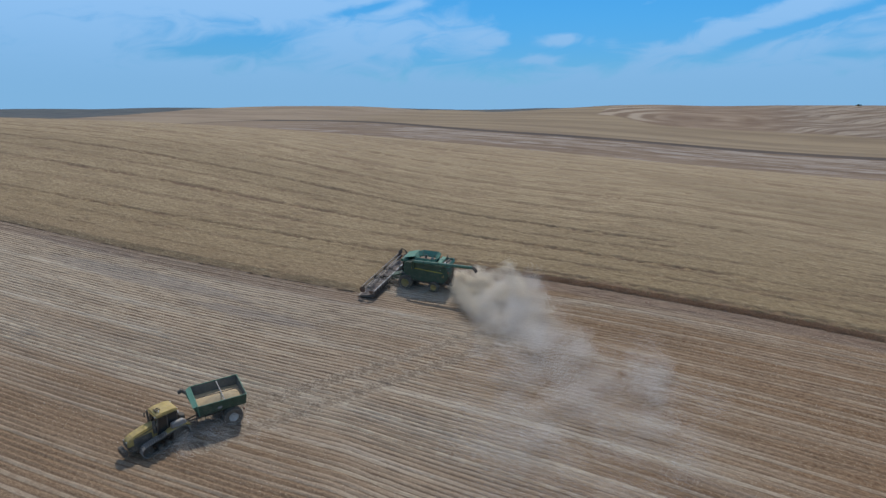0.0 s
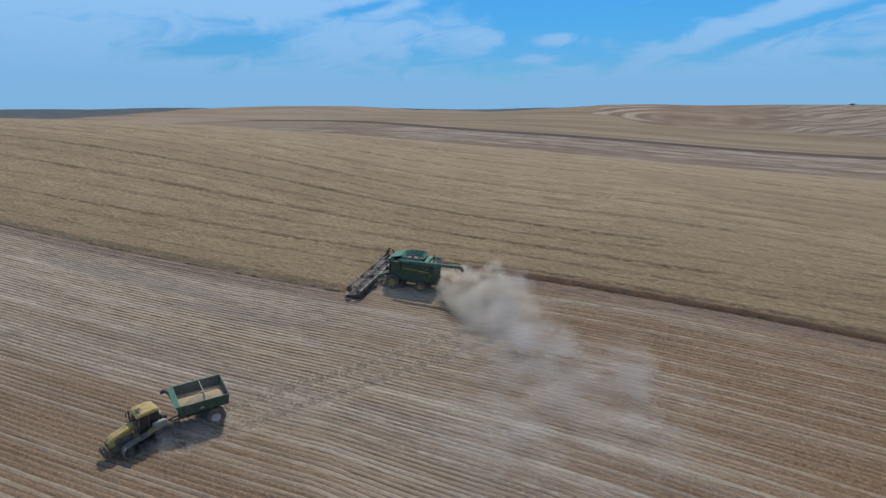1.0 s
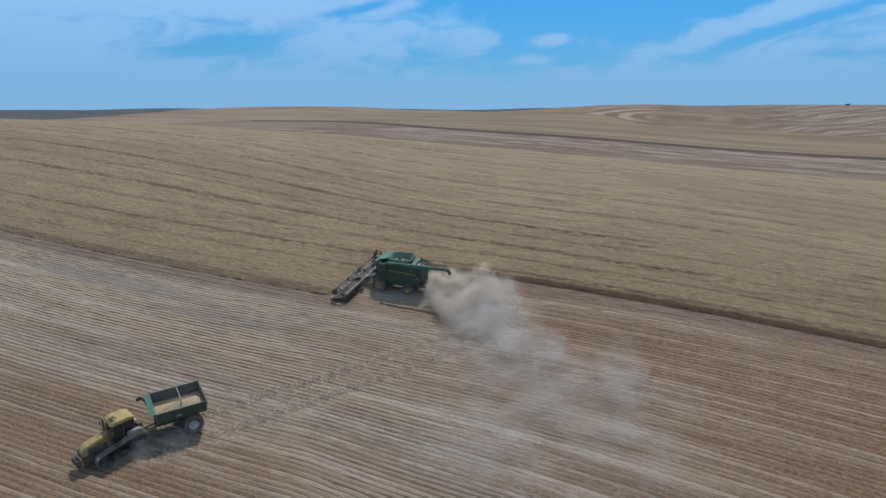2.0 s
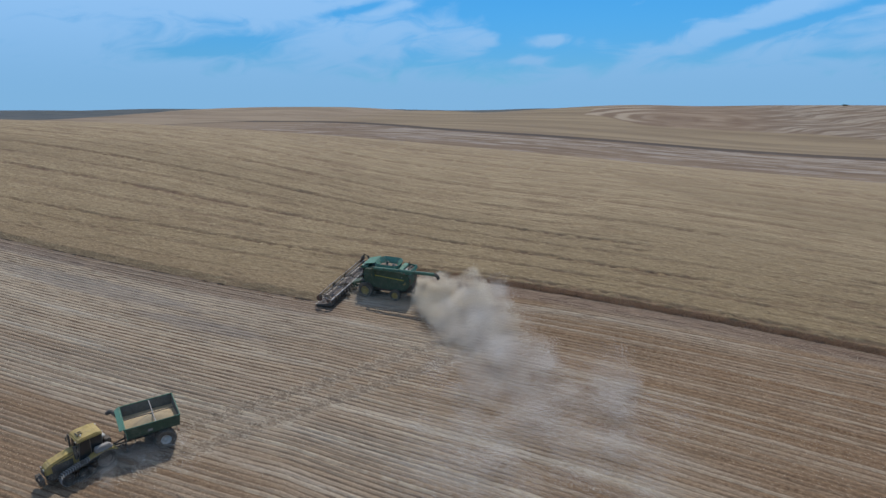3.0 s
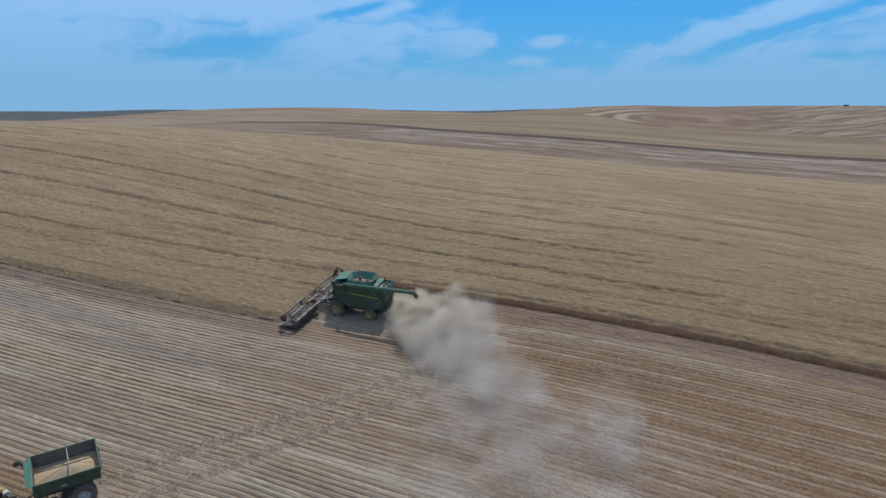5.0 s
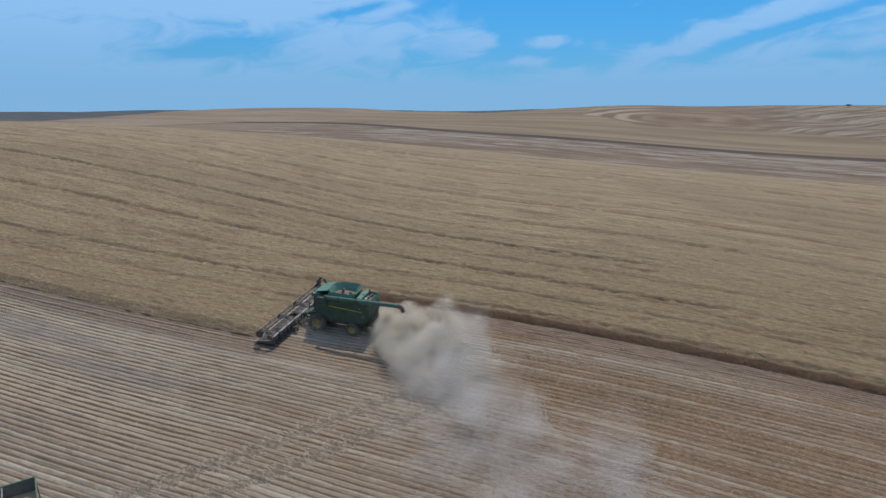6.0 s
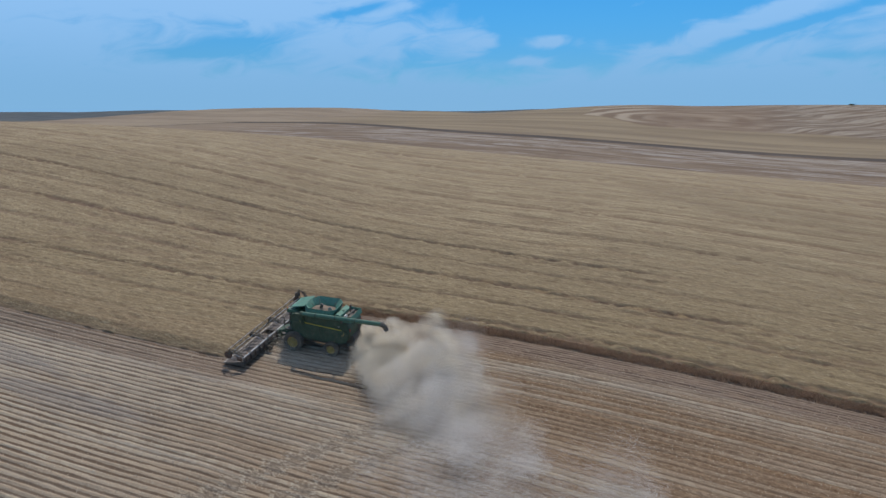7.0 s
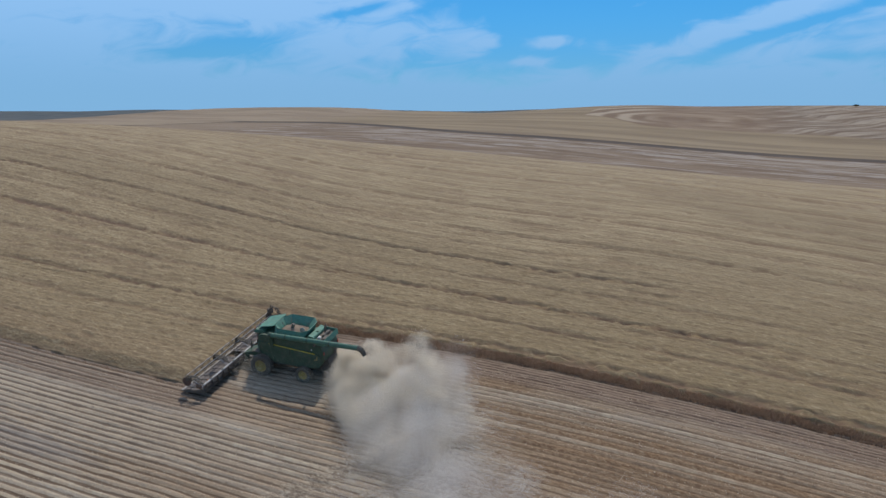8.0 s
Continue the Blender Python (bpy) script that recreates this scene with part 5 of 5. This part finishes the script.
# ---- grain cart ----
def build_cart(m):
    ob = thing("grain_cart", m, "green grain cart half full of tan wheat behind the tractor", "grain cart")
    x0, x1, w = -2.45, 2.2, 1.85
    ztop, zmid, zlow = 3.1, 2.05, 1.0
    bm = bmesh.new()
    levels = [[(x0, w), (x1, w), (x1, -w), (x0, -w)], [(x0 + 0.12, w * 0.98), (x1 - 0.05, w * 0.98), (x1 - 0.05, -w * 0.98), (x0 + 0.12, -w * 0.98)], [(x0 + 1.2, 0.42), (x1 - 0.8, 0.42), (x1 - 0.8, -0.42), (x0 + 1.2, -0.42)]]
    zs = (ztop, zmid, zlow)
    outer = [[bm.verts.new((x, y, z)) for x, y in lv] for lv, z in zip(levels, zs)]
    inner = [[bm.verts.new((x * 0.985, y * 0.965, zs[0])) for x, y in levels[0]]]
    chain = [inner[0], outer[0], outer[1], outer[2]]
    for a, b in zip(chain, chain[1:]):
        for i in range(4):
            bm.faces.new((a[i], a[(i + 1) % 4], b[(i + 1) % 4], b[i]))
    bm.faces.new(outer[2])
    bmesh.ops.recalc_face_normals(bm, faces=bm.faces)
    hopper = part("hopper", bm, GREEN_DARK, ob, "dark green flared steel hopper")
    bm = bmesh.new()
    skin = [[bm.verts.new((x * 0.983, y * 0.963, z + (-0.005 if i == 0 else 0.06))) for x, y in lv] for i, (lv, z) in enumerate(zip(levels, zs))]
    for a, b in zip(skin, skin[1:]):
        for i in range(4):
            bm.faces.new((a[i], a[(i + 1) % 4], b[(i + 1) % 4], b[i]))
    bm.faces.new(skin[2])
    part("liner", bm, LINER, hopper, "dull dark inner wall")
    bm = made(add_plate, [(x1 + 0.02, w * 1.01, ztop + 0.02), (x1 + 0.02, -w * 1.01, ztop + 0.02), (x1 - 0.02, -w * 0.99, zmid - 0.1), (x1 - 0.02, w * 0.99, zmid - 0.1)], -0.05)
    part("front_panel", bm, TEAL, hopper, "pale teal green front panel")
    bm = made(add_plate, [(x1 + 0.06, w * 0.98, ztop + 0.05), (x1 + 0.06, -w * 0.98, ztop + 0.05), (x1 + 0.46, -w * 0.9, ztop - 0.12), (x1 + 0.46, w * 0.9, ztop - 0.12)], 0.04)
    part("folded_cover", bm, TEAL, hopper, "pale teal green folded cover")
    for y in (-w, w):
        part("top_rail", made(add_box, ((x0 + x1) / 2, y, ztop + 0.03), (x1 - x0 + 0.1, 0.09, 0.08), None, 0.015), GREEN, hopper)
        for k in range(5):
            x = x0 + 0.42 + k * 0.95
            part("side_rib", made(add_box, (x, y * 1.005, 2.55), (0.08, 0.06, 1.0), None, 0.012), GREEN_DARK, hopper)
        part("badge", made(add_box, (0.2, y * 1.012, 2.45), (0.42, 0.02, 0.24), None, 0.008), GREY, hopper, "pale worn badge")
    part("top_rail", made(add_box, (x0, 0, ztop + 0.03), (0.09, 2 * w, 0.08), None, 0.015), GREEN, hopper)
    part("top_rail", made(add_box, (x1, 0, ztop + 0.03), (0.09, 2 * w, 0.08), None, 0.015), TEAL, hopper)
    part("cross_brace", made(add_box, (-0.35, 0, ztop - 0.05), (0.09, 2 * w, 0.09), None, 0.015), GREY, hopper, "pale cross brace")
    part("long_brace", made(add_box, (0.0, 0.1, ztop - 0.16), (x1 - x0 - 0.2, 0.07, 0.07), None, 0.012), DARK_STEEL, hopper)
    bm = bmesh.new()
    bmesh.ops.create_grid(bm, x_segments=30, y_segments=18, size=0.5, matrix=Matrix.Translation((-0.12, 0, 2.2)) @ Matrix.Diagonal((4.45, 3.54, 1, 1)))
    for v in bm.verts:
        v.co.z += 0.85 * math.exp(-((v.co.x + 0.5) ** 2 / 3.6 + (v.co.y - 0.45) ** 2 / 1.3)) - 0.1 + 0.03 * noise.noise(v.co * 2.5)
    part("grain_load", bm, GRAIN, hopper, "heap of tan wheat grain", True)
    # the load lies towards the near side and the far side stands higher
    for o in (hopper, *hopper.children):
        for v in o.data.vertices:
            if v.co.z > 1.2:
                v.co.z -= 0.06 * v.co.y * min(1.0, v.co.z - 1.2)
    # auger folded over the front
    bm = made(add_tube, (1.9, -0.9, 0.7), (2.55, -1.5, 2.75), 0.2, 14)
    auger = part("unloading_auger", bm, TEAL, ob, "green unloading auger folded at the front")
    bm = made(add_tube, (2.55, -1.5, 2.75), (2.95, -1.9, 3.05), 0.2, 14)
    add_tube(bm, (2.95, -1.9, 3.05), (3.35, -1.95, 2.85), 0.23, 14, 0.18)
    part("spout", bm, BLACK, auger, "black spout")
    # running gear
    part("frame", made(add_box, (0.2, 0, 0.88), (3.9, 0.8, 0.2), None, 0.03), BLACK, ob)
    part("axle", made(add_tube, (-0.95, -1.6, 0.95), (-0.95, 1.6, 0.95), 0.13, 12), BLACK, ob)
    bm = bmesh.new()
    for y in (-0.4, 0.4):
        add_tube(bm, (1.9, y, 0.88), (3.75, 0, 0.62), 0.075, 10)
    part("tongue", bm, BLACK, ob, "black drawbar tongue")
    bm = made(add_tube, (2.28, 0.75, 1.95), (2.34, 0.75, 0.1), 0.06, 10)
    add_box(bm, (2.34, 0.75, 0.06), (0.3, 0.3, 0.05), None, 0.01)
    part("parking_jack", bm, BLACK, ob)
    for y in (-0.42, 0.42):
        for x in (-1.5, 1.5):
            part("hopper_leg", made(add_box, (x, y * 1.8, 1.25), (0.1, 0.1, 0.8), None, 0.015), GREEN_DARK, ob)
    part("rear_bumper", made(add_box, (-2.15, 0, 1.05), (0.1, 2.6, 0.14), None, 0.02), BLACK, ob)
    for y in (-1.25, 1.25):
        part("tail_light", made(add_box, (-2.22, y, 1.08), (0.05, 0.2, 0.12), None, 0.015), RED, ob, "red tail light")
    bm = bmesh.new()
    add_pipe(bm, [(x0 - 0.08, -0.5, 1.2), (x0 - 0.08, -0.5, ztop)], 0.025, 8)
    add_pipe(bm, [(x0 - 0.08, -0.9, 1.2), (x0 - 0.08, -0.9, ztop)], 0.025, 8)
    for k in range(5):
        add_tube(bm, (x0 - 0.08, -0.5, 1.3 + 0.34 * k), (x0 - 0.08, -0.9, 1.3 + 0.34 * k), 0.018, 6)
    part("ladder", bm, BLACK, ob)
    for sgn in (1, -1):
        wheel(ob, -0.95, sgn * 1.74, 0.95, 0.8, WHITE, "pale wheel rim", sgn, 0.48)
    return ob


COMBINE_POSE = on_ground(*COMBINE_AT)
build_combine(COMBINE_POSE)
build_header(COMBINE_POSE @ pose(3.1, 0, 0.12))
build_cart(on_ground(-27.05, 67.0, 210))
build_tractor(on_ground(-31.45, 63.0, 226))


# ---- dust and chaff blown from the combine ----
def dust_cloud(name, puffs, size, material, label):
    """Small flakes in overlapping billows: (x, y, height over ground, radius, count, flatness)."""
    pts = []
    for x, y, h, r, count, flat in puffs:
        d = RNG.standard_normal((count, 3))
        d /= np.linalg.norm(d, axis=1)[:, None]
        q = d * (r * RNG.random(count) ** 0.42 * (0.72 + 0.5 * value_noise(4 + 2.5 * d[:, 0] + x, 4 + 2.5 * d[:, 1] + 1.7 * d[:, 2] + y, 61)))[:, None]
        q[:, 2] *= flat
        pts.append(q + np.array([x, y, h]))
    p = np.concatenate(pts)
    low = p[:, 2] < 0.04
    p[low, 2] = np.abs(p[low, 2]) * 0.6 + 0.04
    p[:, 2] += height(p[:, 0], p[:, 1])
    n = len(p)
    nrm = np.array([0.0, -0.25, 1.0]) + 0.38 * RNG.standard_normal((n, 3))
    nrm /= np.linalg.norm(nrm, axis=1)[:, None]
    u = np.cross(nrm, RNG.standard_normal((n, 3)))
    u /= np.linalg.norm(u, axis=1)[:, None]
    w = np.cross(nrm, u)
    k = (size * (0.6 + 0.8 * RNG.random(n)))[:, None]
    v = np.stack([p + u * k, p + (-0.5 * u + 0.87 * w) * k, p + (-0.5 * u - 0.87 * w) * k], 1).reshape(-1, 3)
    me = bpy.data.meshes.new(name)
    me.vertices.add(3 * n)
    me.vertices.foreach_set("co", v.reshape(-1).astype(np.float32))
    me.loops.add(3 * n)
    me.loops.foreach_set("vertex_index", np.arange(3 * n, dtype=np.int32))
    me.polygons.add(n)
    me.polygons.foreach_set("loop_start", np.arange(0, 3 * n, 3, dtype=np.int32))
    me.update(calc_edges=True)
    me.materials.append(material)
    return tagged(new(name, me), label, "dust", kind="stuff")


def blow_dust():
    rng = random.Random(11)
    core, trail = [], []
    # thick chaff from the spreader, rolling down wind
    for i in range(270):
        u, v = rng.random() ** 1.55, rng.random() ** 1.1
        x = (-3.0 + 5.2 * u * u) * (1 - v) + (6.0 + 6.5 * u) * v + rng.gauss(0, 0.35)
        y = 97.6 - 14.0 * u - 0.3 * x * (1 - u) + rng.gauss(0, 0.7)
        h = max(0.35, rng.uniform(0.5, 2.2 + 2.2 * v * (1 - u)) * (1 - 0.55 * u))
        core.append((x, y, h, rng.uniform(0.75, 1.3) + 0.4 * u, int(8800 * (1.12 - u) * (1.1 - 0.72 * v)), 0.9))
    # thin dust drifting on over the stubble
    for i in range(70):
        t = rng.random()
        x = 2.5 + 12.5 * t + rng.gauss(0, 2.4 + 1.5 * t)
        y = 89 - 25 * t + rng.gauss(0, 2.4)
        trail.append((x, y, rng.uniform(0.4, 2.2), rng.uniform(1.5, 3.2), int(6000 * (1.1 - 0.75 * t)), 0.6))
    for i in range(20):
        x, y = rng.uniform(0, 9.5), rng.uniform(88, 97)
        trail.append((x, y, rng.uniform(0.6, 2.8), rng.uniform(1.0, 2.0), 4200, 0.8))
    for i in range(30):
        x, y = rng.uniform(0.5, 8.5), rng.uniform(86, 96)
        trail.append((x, y, rng.uniform(0.8, 3.0), rng.uniform(1.2, 2.2), 4200, 0.8))
    for i in range(16):
        u = rng.random()
        trail.append((17.0 + 1.5 * u + rng.gauss(0, 1.3), 77.5 - 8 * u + rng.gauss(0, 1.4), rng.uniform(0.6, 2.8 - 1.4 * u), rng.uniform(1.4, 2.8), int(4600 * (1.1 - 0.7 * u)), 0.9))
    for i in range(40):
        u = rng.random()
        trail.append((rng.uniform(-1, 13), 86 - 24 * u, rng.uniform(0.5, 1.6), rng.uniform(1.6, 3.0), 3000, 0.5))
    for i in range(14):
        trail.append((rng.uniform(12.5, 19), rng.uniform(57, 72), rng.uniform(0.5, 2.0), rng.uniform(1.8, 3.0), 3200, 0.6))
    # dust kicked up by the header and wheels
    for i in range(48):
        a, b = rng.uniform(-7.5, 2.0), rng.uniform(3.0, 5.4)
        core.append((-4.5 + a, 98.5 - 0.33 * a - b, rng.uniform(0.1, 0.6), rng.uniform(1.2, 2.4), 300, 0.45))
    for i in range(20):
        a, b = rng.uniform(-8.5, 1.0), rng.uniform(1.5, 2.8)
        core.append((-4.5 + a, 98.5 - 0.33 * a - b, rng.uniform(0.2, 1.2), rng.uniform(1.0, 1.8), 800, 0.8))
    # low dust round the tractor's tracks and the cart's wheels
    for i in range(24):
        u, v = rng.random(), rng.gauss(0, 1.0)
        trail.append((-31.5 + 7.5 * u - 0.65 * v + 0.6, 62.2 + 5.2 * u + 0.9 * v - 0.8, rng.uniform(0.2, 0.9), rng.uniform(0.9, 1.7), 900, 0.7))
    # a wide low veil over the near stubble
    for i in range(64):
        trail.append((rng.uniform(-3, 17), rng.uniform(50, 73), rng.uniform(0.3, 1.6), rng.uniform(2.0, 3.6), 2700, 0.5))
    dust_cloud("chaff_plume", core, 0.0138, DUST, "pale tan cloud of chaff and dust behind the combine")
    dust_cloud("dust_haze", trail, 0.0152, HAZE, "thin grey dust drifting over the stubble")


blow_dust()


# ---- a lone bush on the far ridge ----
def build_bush(x, y):
    z = float(height(x, y))
    ob = thing("bush", Matrix.Translation((x, y, z)), "small dark bush alone on the far ridge line", "bush")
    bm = bmesh.new()
    rng = random.Random(5)
    for i in range(5):
        a = rng.uniform(0, 6.28)
        add_tube(bm, (0, 0, -0.3), (1.6 * math.cos(a), 1.0 * math.sin(a), rng.uniform(0.6, 1.2)), 0.12, 6, 0.04)
    part("trunk", bm, DARK_STEEL, ob)
    bm = bmesh.new()
    for i in range(700):
        c = Vector((rng.gauss(0, 1.5), rng.gauss(0, 0.9), abs(rng.gauss(0.7, 0.45))))
        q = [bm.verts.new(c + Vector((rng.uniform(-0.4, 0.4), rng.uniform(-0.4, 0.4), rng.uniform(-0.3, 0.3)))) for _ in range(3)]
        bm.faces.new(q)
    part("crown", bm, LEAVES, ob)


LEAVES = straw_material("dark_leaves", (0.04, 0.05, 0.03), (0.08, 0.085, 0.05))
build_bush(490.0, 830.0)
